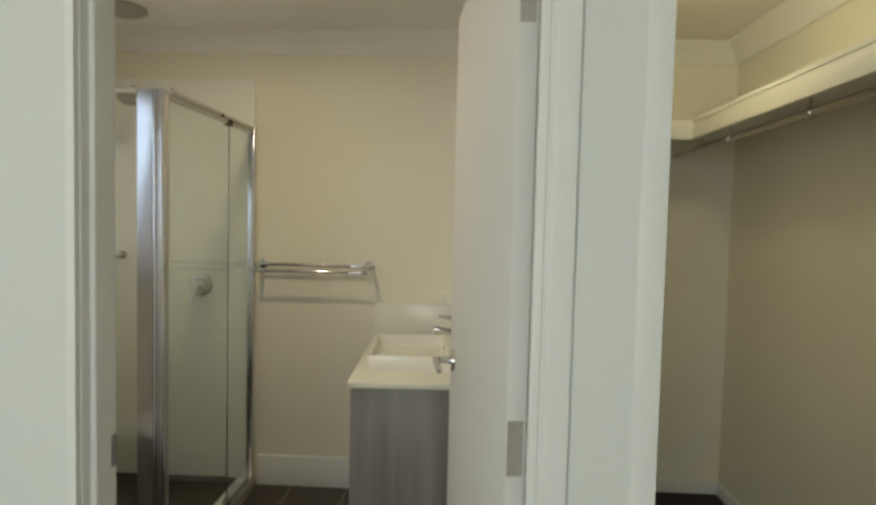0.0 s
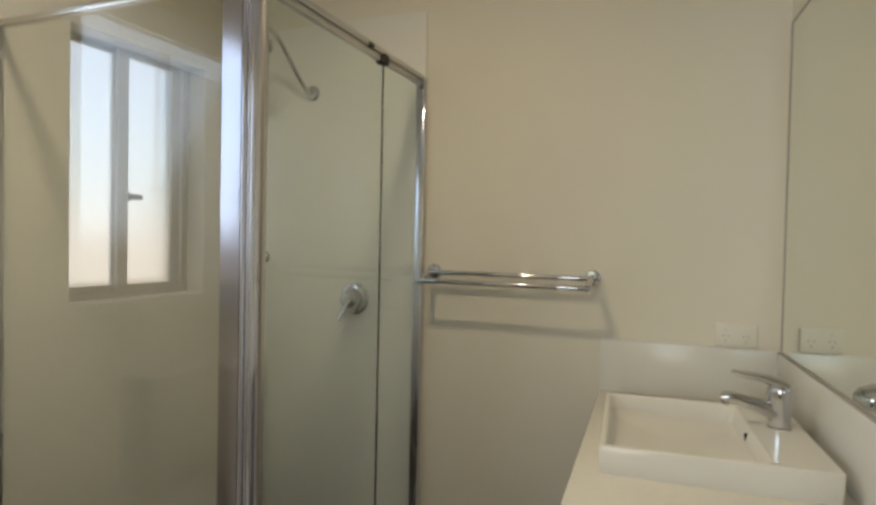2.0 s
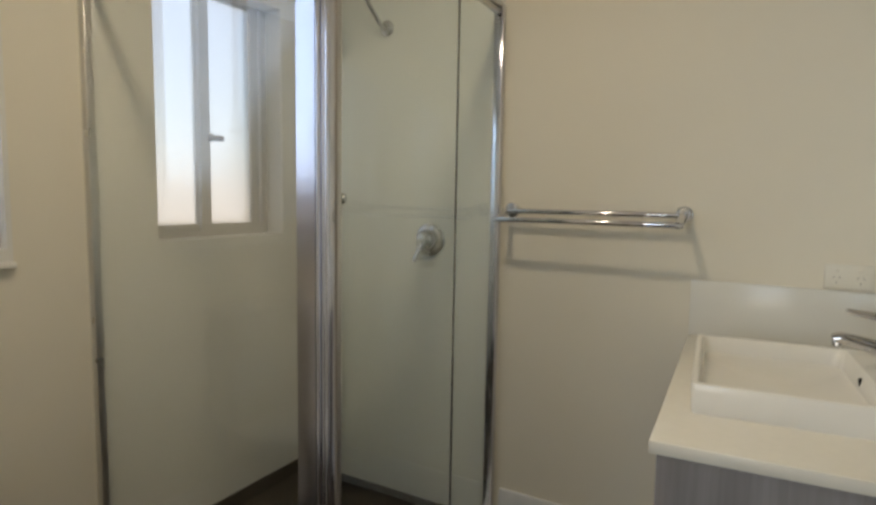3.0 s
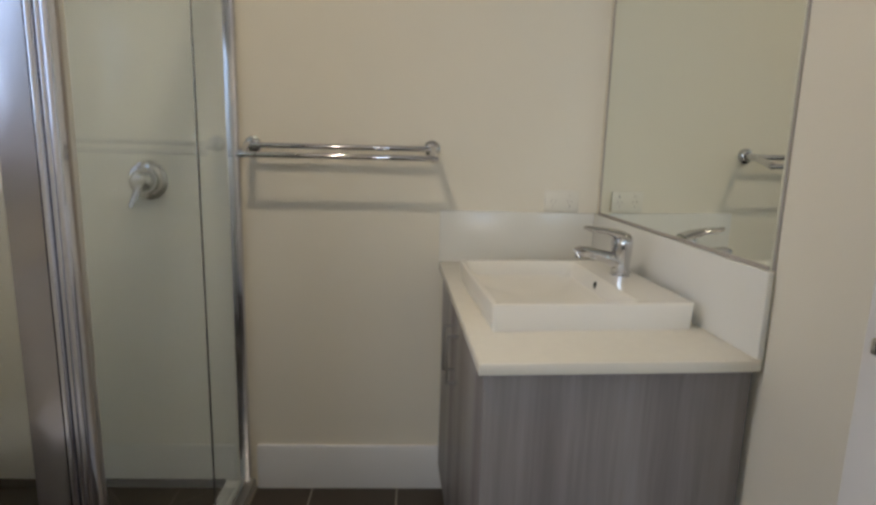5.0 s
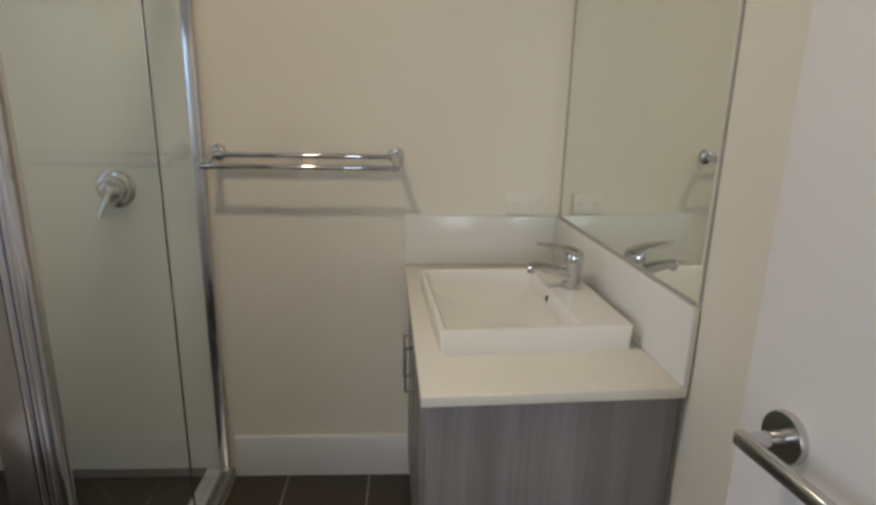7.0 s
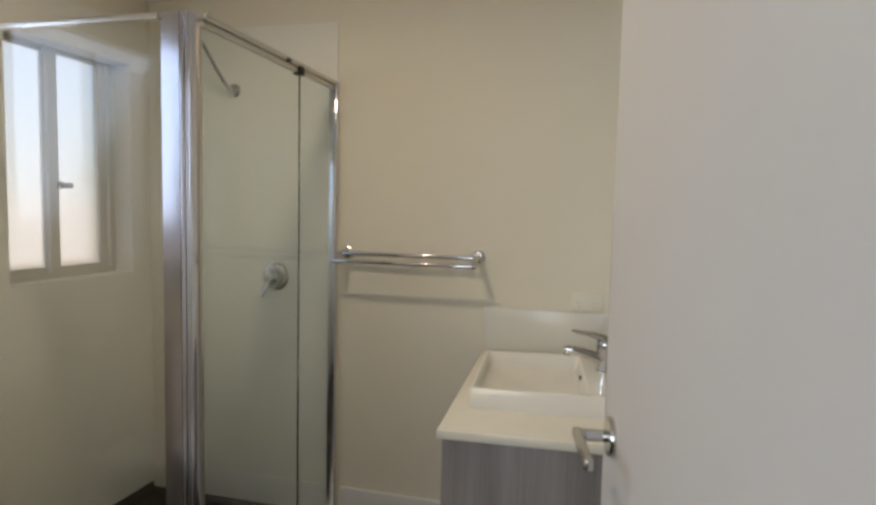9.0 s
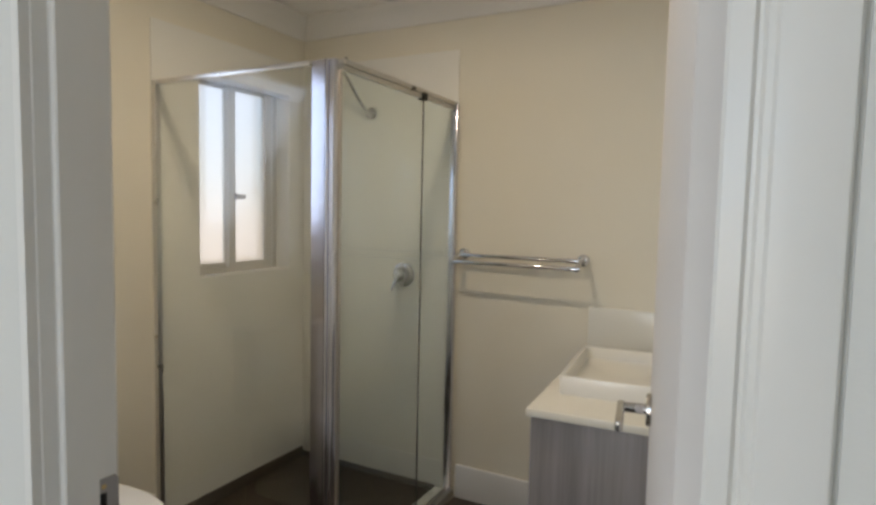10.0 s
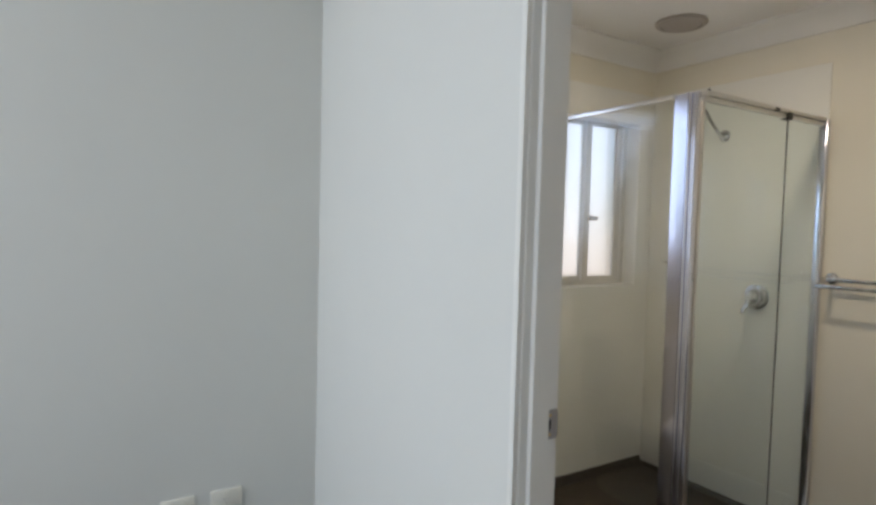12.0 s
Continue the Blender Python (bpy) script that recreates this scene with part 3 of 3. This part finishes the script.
mx = thing("shower_mixer", (-1.190, YB - 0.008, 1.078), "chrome single-lever shower mixer on a round plate", "shower mixer")
mp = Matrix.Translation((-1.190, YB - 0.008, 1.078)) @ pose(0, 0, 0, 90)
part("plate", lathe([(0.062, 0), (0.062, 0.004), (0.056, 0.009), (0.034, 0.012)], mp), CHROME, mx)
part("body", lathe([(0.040, 0.010), (0.040, 0.034), (0.036, 0.052), (0.026, 0.064), (0.012, 0.069)], mp), CHROME, mx)
lever = sweep([(-1.192, YB - 0.062, 1.072), (-1.200, YB - 0.076, 1.044), (-1.210, YB - 0.088, 1.014), (-1.214, YB - 0.092, 0.998)], [0.017, 0.015, 0.014, 0.011], squash=0.55)
part("lever", lever, CHROME, mx)

hk = thing("soap_dish", (-1.635, YB - 0.008, 1.225), "small round soap dish on a chrome wall boss", "soap dish")
km = Matrix.Translation((-1.620, YB - 0.008, 1.228)) @ pose(0, 0, 0, 90)
part("boss", lathe([(0.024, 0), (0.024, 0.008), (0.016, 0.016), (0.010, 0.022)], km), SATIN, hk)
part("ring", lathe([(0.046, 0), (0.050, 0.0), (0.050, 0.006), (0.046, 0.006)], Matrix.Translation((-1.635, YB - 0.070, 1.222))), SATIN, hk)
part("dish", lathe([(0.012, -0.010), (0.034, -0.008), (0.046, 0.0), (0.046, 0.003), (0.033, -0.004), (0.010, -0.006)], Matrix.Translation((-1.635, YB - 0.070, 1.222))), GRILLE, hk, "grey plastic dish")

dn = thing("floor_drain", (-1.344, 2.695, 0), "square shower floor drain with a round grate", "drain")
part("frame", box(-1.396, -1.292, 2.643, 2.747, 0.0, 0.004, bevel=0.0015), SATIN, dn)
gm = lathe([(0.036, 0), (0.036, 0.003), (0.030, 0.005)], Matrix.Translation((-1.344, 2.695, 0.003)))
part("grate", gm, GRILLE, dn, "dark round grate")
for k in range(5):
    part("slot", box(-1.368, -1.320, 2.676 + k * 0.0085, 2.680 + k * 0.0085, 0.0075, 0.0088), DARK, dn)

# ---- double towel rail ----
tr = thing("towel_rail", (-0.568, YB, 1.2), "double chrome towel rail on the back wall", "towel rail")
for x in (-0.854, -0.283):
    m = Matrix.Translation((x, YB, 1.200)) @ pose(0, 0, 0, 90)
    b = part("bracket", lathe([(0.026, 0), (0.026, 0.008), (0.022, 0.012), (0.012, 0.014)], m), CHROME, tr)
    part("arm", sweep([(x, YB - 0.012, 1.200), (x, YB - 0.064, 1.197), (x, YB - 0.139, 1.171)], [0.012, 0.0115, 0.0105]), CHROME, b)
for d, z in ((0.064, 1.199), (0.136, 1.172)):
    e = 0.012 if d < 0.1 else 0.016
    part("bar", rod((-0.854 - e, YB - d, z), (-0.283 + e, YB - d, z), 0.0085, cap=0.002), CHROME, tr)

# ---- vanity ----
VB, VT = 0.806, 0.830
VY0 = 2.218


def vx(y, off=0.0):
    """The vanity's front edge line."""
    return -0.212 - (y - VY0) * 0.042 + off


def vy(x):
    """The vanity's near end, square to the wall behind it."""
    return VY0 + (x + 0.212) * 0.06


cab = thing("vanity_cabinet", (0.03, 2.69, 0), "grey woodgrain laminate vanity cabinet standing on the tiles", "vanity cabinet")
VR = xr(VY0 + 0.03) - 0.006
part("end_panel", prism([(vx(VY0) + 0.012, vy(-0.2) + 0.012), (VR - 0.012, vy(VR) + 0.012), (VR - 0.012, vy(VR) + 0.030), (vx(VY0) + 0.012, vy(-0.2) + 0.030)], 0, VB, bevel=0.001), LAMINATE, cab)
part("body", prism([(vx(VY0) + 0.034, vy(-0.2) + 0.031), (VR - 0.012, vy(VR) + 0.031), (xr(YB, 0.012), YB - 0.003), (vx(YB) + 0.034, YB - 0.003)], 0.10, VB - 0.002), LAMINATE, cab)
part("kickboard", prism([(vx(VY0) + 0.075, vy(-0.15) + 0.031), (VR - 0.03, vy(VR) + 0.031), (xr(YB, 0.03), YB - 0.004), (vx(YB) + 0.075, YB - 0.004)], 0, 0.099), LAMINATE, cab)
ymid = 2.69
for a, c, hy in ((VY0 + 0.030, ymid - 0.0015, ymid - 0.045), (ymid + 0.0015, YB - 0.022, ymid + 0.045)):
    d = part("door", prism([(vx(a) + 0.014, a), (vx(a) + 0.032, a), (vx(c) + 0.032, c), (vx(c) + 0.014, c)], 0.102, VB - 0.006, bevel=0.001), LAMINATE, cab)
    xh = vx(hy) + 0.014
    hd = box(xh - 0.032, xh - 0.026, hy - 0.004, hy + 0.004, 0.607, 0.739, bevel=0.0015)
    for z in (0.609, 0.735):
        box(xh - 0.031, xh, hy - 0.004, hy + 0.004, z - 0.002, z + 0.004, hd, bevel=0.001)
    part("handle", hd, DULL, d, "satin metal bow handle")

solid("benchtop", prism([(vx(VY0), VY0), (VR - 0.002, vy(VR)), (xr(YB, 0.002), YB - 0.002), (vx(YB), YB - 0.002)], VB, VT, bevel=0.003), STONE, "cream stone benchtop on the vanity cabinet", "benchtop", (0.03, 2.69, VB))
SPT = 1.002
solid("splashback", prism([(VR - 0.012, vy(VR) + 0.002), (VR, vy(VR) + 0.002), (xr(YB), YB - 0.012), (xr(YB, 0.012), YB - 0.012)], VT + 0.0005, SPT, bevel=0.0015), SPLASH, "glossy white splashback below the mirror", "splashback", (0.29, 2.69, VT))
solid("splashback", box(-0.252, xr(YB) - 0.002, YB - 0.012, YB, VT + 0.0005, SPT, bevel=0.0015), SPLASH, "glossy white splashback return on the back wall", "splashback", (0.0, YB - 0.006, VT))

# square counter basin
BM = Matrix.Translation((0.040, 2.650, VT)) @ pose(0, 0, 0, 0, 0, 4.5)
bas = thing("basin", (0, 0, 0), "square white ceramic counter basin", "basin", m=BM)
BW, BD, BH = 0.226, 0.236, 0.061


def rounded(w, d, r, z, cx=0.0, n=6):
    pts = []
    for sx, sy, a0 in ((1, 1, 0), (-1, 1, 90), (-1, -1, 180), (1, -1, 270)):
        for k in range(n + 1):
            a = radians(a0 + 90 * k / n)
            pts.append((cx + sx * (w - r) + r * math.cos(a), sy * (d - r) + r * math.sin(a), z))
    return pts


bm = bmesh.new()
loops = [rounded(BW - 0.005, BD - 0.005, 0.006, 0.0), rounded(BW - 0.003, BD - 0.003, 0.007, 0.004), rounded(BW, BD, 0.008, BH - 0.003), rounded(BW - 0.0012, BD - 0.0012, 0.007, BH - 0.0007), rounded(BW - 0.0035, BD - 0.0035, 0.006, BH),
         rounded(0.160, BD - 0.013, 0.016, BH, -0.054), rounded(0.157, BD - 0.016, 0.020, BH - 0.004, -0.054), rounded(0.150, BD - 0.024, 0.030, 0.020, -0.055), rounded(0.134, BD - 0.040, 0.040, 0.009, -0.056), rounded(0.03, 0.03, 0.03, 0.007, -0.045)]
rings = [[bm.verts.new(p) for p in l] for l in loops]
for q, w in zip(rings, rings[1:]):
    for k in range(len(q)):
        bm.faces.new((q[k], q[(k + 1) % len(q)], w[(k + 1) % len(q)], w[k]))
bm.faces.new(rings[0][::-1])
bm.faces.new(rings[-1])
bmesh.ops.recalc_face_normals(bm, faces=bm.faces)
part("bowl", bm, CERAMIC, bas)
ov = rod((0.1020, 0.020, 0.038), (0.0955, 0.020, 0.037), 0.008, n=16)
bmesh.ops.scale(ov, vec=(1, 0.62, 1.25), space=Matrix.Translation((-0.098, -0.020, -0.038)), verts=ov.verts)
part("overflow", ov, DARK, bas, "dark overflow slot")

tap = thing("basin_mixer", (0, 0, 0), "chrome single-lever basin mixer standing on the basin", "tap", m=Matrix.Translation((0.208, 2.706, VT + BH)) @ pose(0, 0, 0, 0, 0, 4.5))
part("body", lathe([(0.026, 0), (0.026, 0.003), (0.0235, 0.006), (0.0235, 0.025), (0.025, 0.045), (0.0275, 0.070), (0.0285, 0.086), (0.027, 0.096), (0.021, 0.104), (0.010, 0.108)], Matrix.Translation((0, 0, 0))), CHROME, tap)
sp = part("spout", sweep([(0.0, 0, 0.030), (-0.030, 0, 0.044), (-0.060, 0, 0.054), (-0.090, 0, 0.061), (-0.114, 0, 0.064), (-0.126, 0, 0.060)], [0.0235, 0.021, 0.0175, 0.0155, 0.0148, 0.012], squash=0.9), CHROME, tap)
part("aerator", rod((-0.116, 0, 0.054), (-0.118, 0, 0.044), 0.0095, cap=0.001), CHROME, sp)
part("lever", sweep([(0.012, 0, 0.098), (-0.015, 0, 0.109), (-0.050, 0, 0.117), (-0.085, 0, 0.121), (-0.104, 0, 0.125)], [0.025, 0.024, 0.017, 0.0135, 0.009], squash=0.55), CHROME, tap)

# mirror on the vanity wall
mir = thing("wall_mirror", (0.3, 2.68, SPT), "large frameless wall mirror above the vanity", "mirror")
MY0, MY1, MZ0, MZ1 = 2.262, 3.098, SPT + 0.002, 1.965
part("glass", prism([(xr(MY0, 0.0095), MY0), (xr(MY0, 0.004), MY0), (xr(MY1, 0.004), MY1), (xr(MY1, 0.0095), MY1)], MZ0, MZ1), MIRROR, mir)
for nm, ya, yb, za, zb in (("edge_strip", MY1 - 0.009, MY1, MZ0, MZ1), ("edge_strip", MY0 + 0.003, MY1 - 0.009, MZ0, MZ0 + 0.007), ("edge_strip", MY0 + 0.003, MY1 - 0.009, MZ1 - 0.006, MZ1)):
    part(nm, prism([(xr(ya, 0.0112), ya), (xr(ya, 0.0096), ya), (xr(yb, 0.0096), yb), (xr(yb, 0.0112), yb)], za, zb), GRILLE, mir, "thin grey mirror edge")
part("backing", prism([(xr(MY0, 0.0038), MY0 - 0.003), (xr(MY0, 0.0005), MY0 - 0.003), (xr(MY1, 0.0005), MY1 + 0.003), (xr(MY1, 0.0038), MY1 + 0.003)], MZ0, MZ1 + 0.003), GRILLE, mir, "grey mirror backing edge")


def outlet(m, label, twin=True):
    """A wide switch plate, facing its own -y."""
    o = thing("power_outlet", (0, 0, 0), label, "power outlet", group="power outlets", m=m)
    part("plate", box(-0.057, 0.057, -0.009, 0, -0.034, 0.034, bevel=0.003), OUTLET, o)
    for x in ((-0.028, 0.028) if twin else (0,)):
        part("switch", box(x - 0.006, x + 0.006, -0.013, -0.009, 0.014, 0.026, bevel=0.0015), OUTLET, o)
        for dx, dz, a in ((-0.007, -0.002, 30), (0.007, -0.002, -30), (0, -0.017, 0)):
            s = box(-0.0011, 0.0011, -0.0096, -0.0088, -0.004, 0.004)
            s.transform(pose(x + dx, 0, dz, 0, a, 0))
            part("socket_slot", s, GRILLE, o)
    return o


outlet(Matrix.Translation((0.147, YB, 1.042)), "white double power outlet above the splashback")
outlet(pose(XL + 0.006, 0.585, 0.334, 0, 0, 90), "white power outlet low on the bedroom wall")
outlet(pose(XL + 0.006, 0.757, 0.334, 0, 0, 90), "white wall plate low on the bedroom wall", False)

# ---- ceiling fittings ----
fan = thing("exhaust_fan", (-1.415, 2.765, H), "round grey ceiling exhaust fan grille", "exhaust fan")
part("ring", lathe([(0.118, 0), (0.121, -0.008), (0.112, -0.016), (0.094, -0.018), (0.094, -0.010)], Matrix.Translation((-1.415, 2.765, H))), GRILLE, fan)
part("disc", lathe([(0.090, -0.004), (0.090, -0.016), (0.080, -0.022), (0.02, -0.025)], Matrix.Translation((-1.415, 2.765, H))), GRILLE, fan)
down = thing("downlight", (-0.79, 2.0, H), "small round white downlight set in the bathroom ceiling", "downlight")
part("trim_ring", lathe([(0.078, 0), (0.080, -0.004), (0.074, -0.010), (0.064, -0.011), (0.063, -0.004)], Matrix.Translation((-0.79, 2.0, H))), PLASTIC, down)
part("diffuser", lathe([(0.062, -0.003), (0.062, -0.009), (0.030, -0.012)], Matrix.Translation((-0.79, 2.0, H))), LAMPGLASS, down, "glowing opal diffuser")
lt = thing("ceiling_light", (0.86, 2.12, H), "round white ceiling light in the robe", "ceiling light")
part("base", lathe([(0.12, 0), (0.12, -0.03), (0.112, -0.038)], Matrix.Translation((0.86, 2.12, H))), PLASTIC, lt)
part("diffuser", lathe([(0.108, -0.039), (0.104, -0.058), (0.085, -0.070), (0.03, -0.076)], Matrix.Translation((0.86, 2.12, H))), LAMPGLASS, lt)

# ---- toilet under the second window ----
TY = 1.675
toi = thing("toilet", (XL, TY, 0), "white ceramic close-coupled toilet with closed lid", "toilet")


def oval(x0, x1, w, z, n=36):
    """An outline squared towards the wall and round in front."""
    pts = []
    for k in range(n):
        a = 2 * math.pi * k / n
        c, s = math.cos(a), math.sin(a)
        e = 1.0 if c > 0 else 0.55
        pts.append(((x0 + x1) / 2 + (x1 - x0) / 2 * math.copysign(abs(c) ** e, c), TY + w * math.copysign(abs(s) ** (0.9 if c > 0 else 0.7), s), z))
    return pts


def loft(loops):
    b = bmesh.new()
    rr = [[b.verts.new(p) for p in l] for l in loops]
    for q, w in zip(rr, rr[1:]):
        for k in range(len(q)):
            b.faces.new((q[k], q[(k + 1) % len(q)], w[(k + 1) % len(q)], w[k]))
    b.faces.new(rr[0][::-1])
    b.faces.new(rr[-1])
    bmesh.ops.recalc_face_normals(b, faces=b.faces)
    return b


part("pan", loft([oval(XL + 0.06, XL + 0.50, 0.11, 0), oval(XL + 0.06, XL + 0.50, 0.11, 0.06), oval(XL + 0.05, XL + 0.54, 0.12, 0.18), oval(XL + 0.04, XL + 0.61, 0.16, 0.30), oval(XL + 0.04, XL + 0.64, 0.178, 0.37), oval(XL + 0.04, XL + 0.64, 0.178, 0.392)]), CERAMIC, toi)
part("seat", loft([oval(XL + 0.20, XL + 0.645, 0.180, 0.394), oval(XL + 0.20, XL + 0.648, 0.183, 0.402), oval(XL + 0.20, XL + 0.645, 0.180, 0.411)]), PLASTIC, toi)
part("lid", loft([oval(XL + 0.195, XL + 0.645, 0.180, 0.413), oval(XL + 0.195, XL + 0.650, 0.184, 0.421), oval(XL + 0.20, XL + 0.640, 0.176, 0.430), oval(XL + 0.23, XL + 0.60, 0.14, 0.433)]), PLASTIC, toi, "white closed lid")
part("cistern", box(XL + 0.004, XL + 0.17, TY - 0.185, TY + 0.150, 0.394, 0.79, bevel=0.016, seg=3), CERAMIC, toi)
cl = part("cistern_lid", box(XL + 0.003, XL + 0.176, TY - 0.190, TY + 0.155, 0.792, 0.822, bevel=0.008, seg=3), CERAMIC, toi)
part("flush_button", lathe([(0.024, 0), (0.024, 0.005), (0.020, 0.007)], Matrix.Translation((XL + 0.09, TY, 0.821))), CHROME, cl)

# ---- walk-in robe: shelf with deep front edge, and hanging rail ----
RS0, RS1 = 1.845, 1.932
shelf = thing("robe_shelf", (1.42, 2.0, RS0), "white painted L-shaped robe shelf with deep front edge", "shelf")
part("board", box(1.261, 1.63, YD, RB, RS1 - 0.020, RS1 - 0.002), TRIM, shelf)
part("board", box(0.502, 1.261, 2.829, RB, RS1 - 0.020, RS1 - 0.002), TRIM, shelf)
part("front_edge", box(1.241, 1.260, YD, 2.829, RS0, RS1, bevel=0.002), TRIM, shelf)
part("front_edge", box(0.502, 1.260, 2.810, 2.828, RS0, RS1 - 0.0006, bevel=0.002), TRIM, shelf)
part("lip", box(1.237, 1.2405, YD, 2.828, RS1 - 0.012, RS1 + 0.004), TRIM, shelf)
hr = thing("hanging_rail", (1.40, 2.0, 1.80), "metal hanging rail below the robe shelf", "hanging rail")
part("rail", rod((1.32, YD + 0.002, 1.822), (1.32, RB - 0.002, 1.822), 0.0125), SATIN, hr)
for y in (1.45, 2.02, 2.60):
    bk = rod((1.32, y, 1.826), (1.32, y, RS1 - 0.021), 0.005, n=10)
    rod((1.32, y - 0.012, 1.822), (1.32, y + 0.012, 1.822), 0.0155, bk, 14)
    part("hanger_bracket", bk, SATIN, hr)

# ---- floor tiles ----
floor = structure("floor", box(XL, 0.45, YD - 0.06, YB, -0.1, -0.0025), GROUT, "dark brown square floor tiles with pale grout", "tiled floor")
pan = structure("floor_shower", box(XL + 0.008, SX - 0.085, SY + 0.02, YB - 0.008, -0.0024, -0.0010), DARKGROUT, "dark tiled shower floor laid on the diagonal", "tiled floor")
part("upstand", box(XL + 0.008, SX - 0.085, YB - 0.016, YB - 0.008, -0.001, 0.030), TILE, pan, "dark tile upstand at the wall")
part("upstand", box(XL + 0.008, XL + 0.016, SY + 0.02, YB - 0.017, -0.001, 0.058), TILE, pan, "dark tile upstand at the wall")
TILES = {}


def slab(poly, z0, z1, c=0.0015):
    """A thin tile with a chamfered rim over a convex outline round the origin."""
    b = bmesh.new()
    lo = [b.verts.new((x, y, z0)) for x, y in poly]
    mi = [b.verts.new((x, y, z1 - c * 0.6)) for x, y in poly]
    hi = [b.verts.new((x * (1 - c / max(0.02, math.hypot(x, y))), y * (1 - c / max(0.02, math.hypot(x, y))), z1)) for x, y in poly]
    n = len(poly)
    for q, w in ((lo, mi), (mi, hi)):
        for k in range(n):
            b.faces.new((q[k], q[(k + 1) % n], w[(k + 1) % n], w[k]))
    b.faces.new(hi)
    bmesh.ops.recalc_face_normals(b, faces=b.faces)
    return b


def lay(poly, z0, z1, parent):
    cx, cy = sum(p[0] for p in poly) / len(poly), sum(p[1] for p in poly) / len(poly)
    key = tuple(round(v, 4) for p in poly for v in (p[0] - cx, p[1] - cy))
    if key not in TILES:
        TILES[key] = mesh_of("tile", slab([(x - cx, y - cy) for x, y in poly], z0, z1), TILE, False)
    ob = new("tile", TILES[key])
    ob.parent = parent
    ob.location = (cx, cy, 0)
    return ob


def clip(poly, x0, x1, y0, y1):
    for ax, lim, sg in ((0, x0, 1), (0, x1, -1), (1, y0, 1), (1, y1, -1)):
        out = []
        for i, p in enumerate(poly):
            q = poly[(i + 1) % len(poly)]
            dp, dq = sg * (p[ax] - lim), sg * (q[ax] - lim)
            if dp >= 0:
                out.append(p)
            if (dp > 0) != (dq > 0) and abs(dp - dq) > 1e-9:
                f = dp / (dp - dq)
                out.append((p[0] + (q[0] - p[0]) * f, p[1] + (q[1] - p[1]) * f))
        poly = out
        if len(poly) < 3:
            return []
    return poly


PX, PY, G = 0.300, 0.300, 0.0028
for i in range(-5, 5):
    for j in range(-1, 8):
        a, c = -0.681 + i * PX + G, -0.681 + (i + 1) * PX - G
        d, e = 2.835 - j * PY + G, 2.835 - (j - 1) * PY - G
        for lim in ((XL, 0.44, YD - 0.05, SY - 0.03), (SX + 0.03, 0.34, SY - 0.03, YB)):
            p = clip([(a, d), (c, d), (c, e), (a, e)], *lim)
            if p and (max(q[0] for q in p) - min(q[0] for q in p)) > 0.01 and (max(q[1] for q in p) - min(q[1] for q in p)) > 0.01:
                lay(p, -0.004, 0.0, floor)
for i in range(-4, 5):
    for j in range(-4, 5):
        s, r2 = 0.303, math.sqrt(0.5)
        sq = [(i * s + G, j * s + G), ((i + 1) * s - G, j * s + G), ((i + 1) * s - G, (j + 1) * s - G), (i * s + G, (j + 1) * s - G)]
        sq = [(-1.21 + (x - y) * r2, 2.93 + (x + y) * r2) for x, y in sq]
        p = clip(sq, XL + 0.016, SX - 0.087, SY + 0.023, YB - 0.016)
        if p and (max(q[0] for q in p) - min(q[0] for q in p)) > 0.02 and (max(q[1] for q in p) - min(q[1] for q in p)) > 0.02:
            lay(p, -0.002, 0.0006, pan)
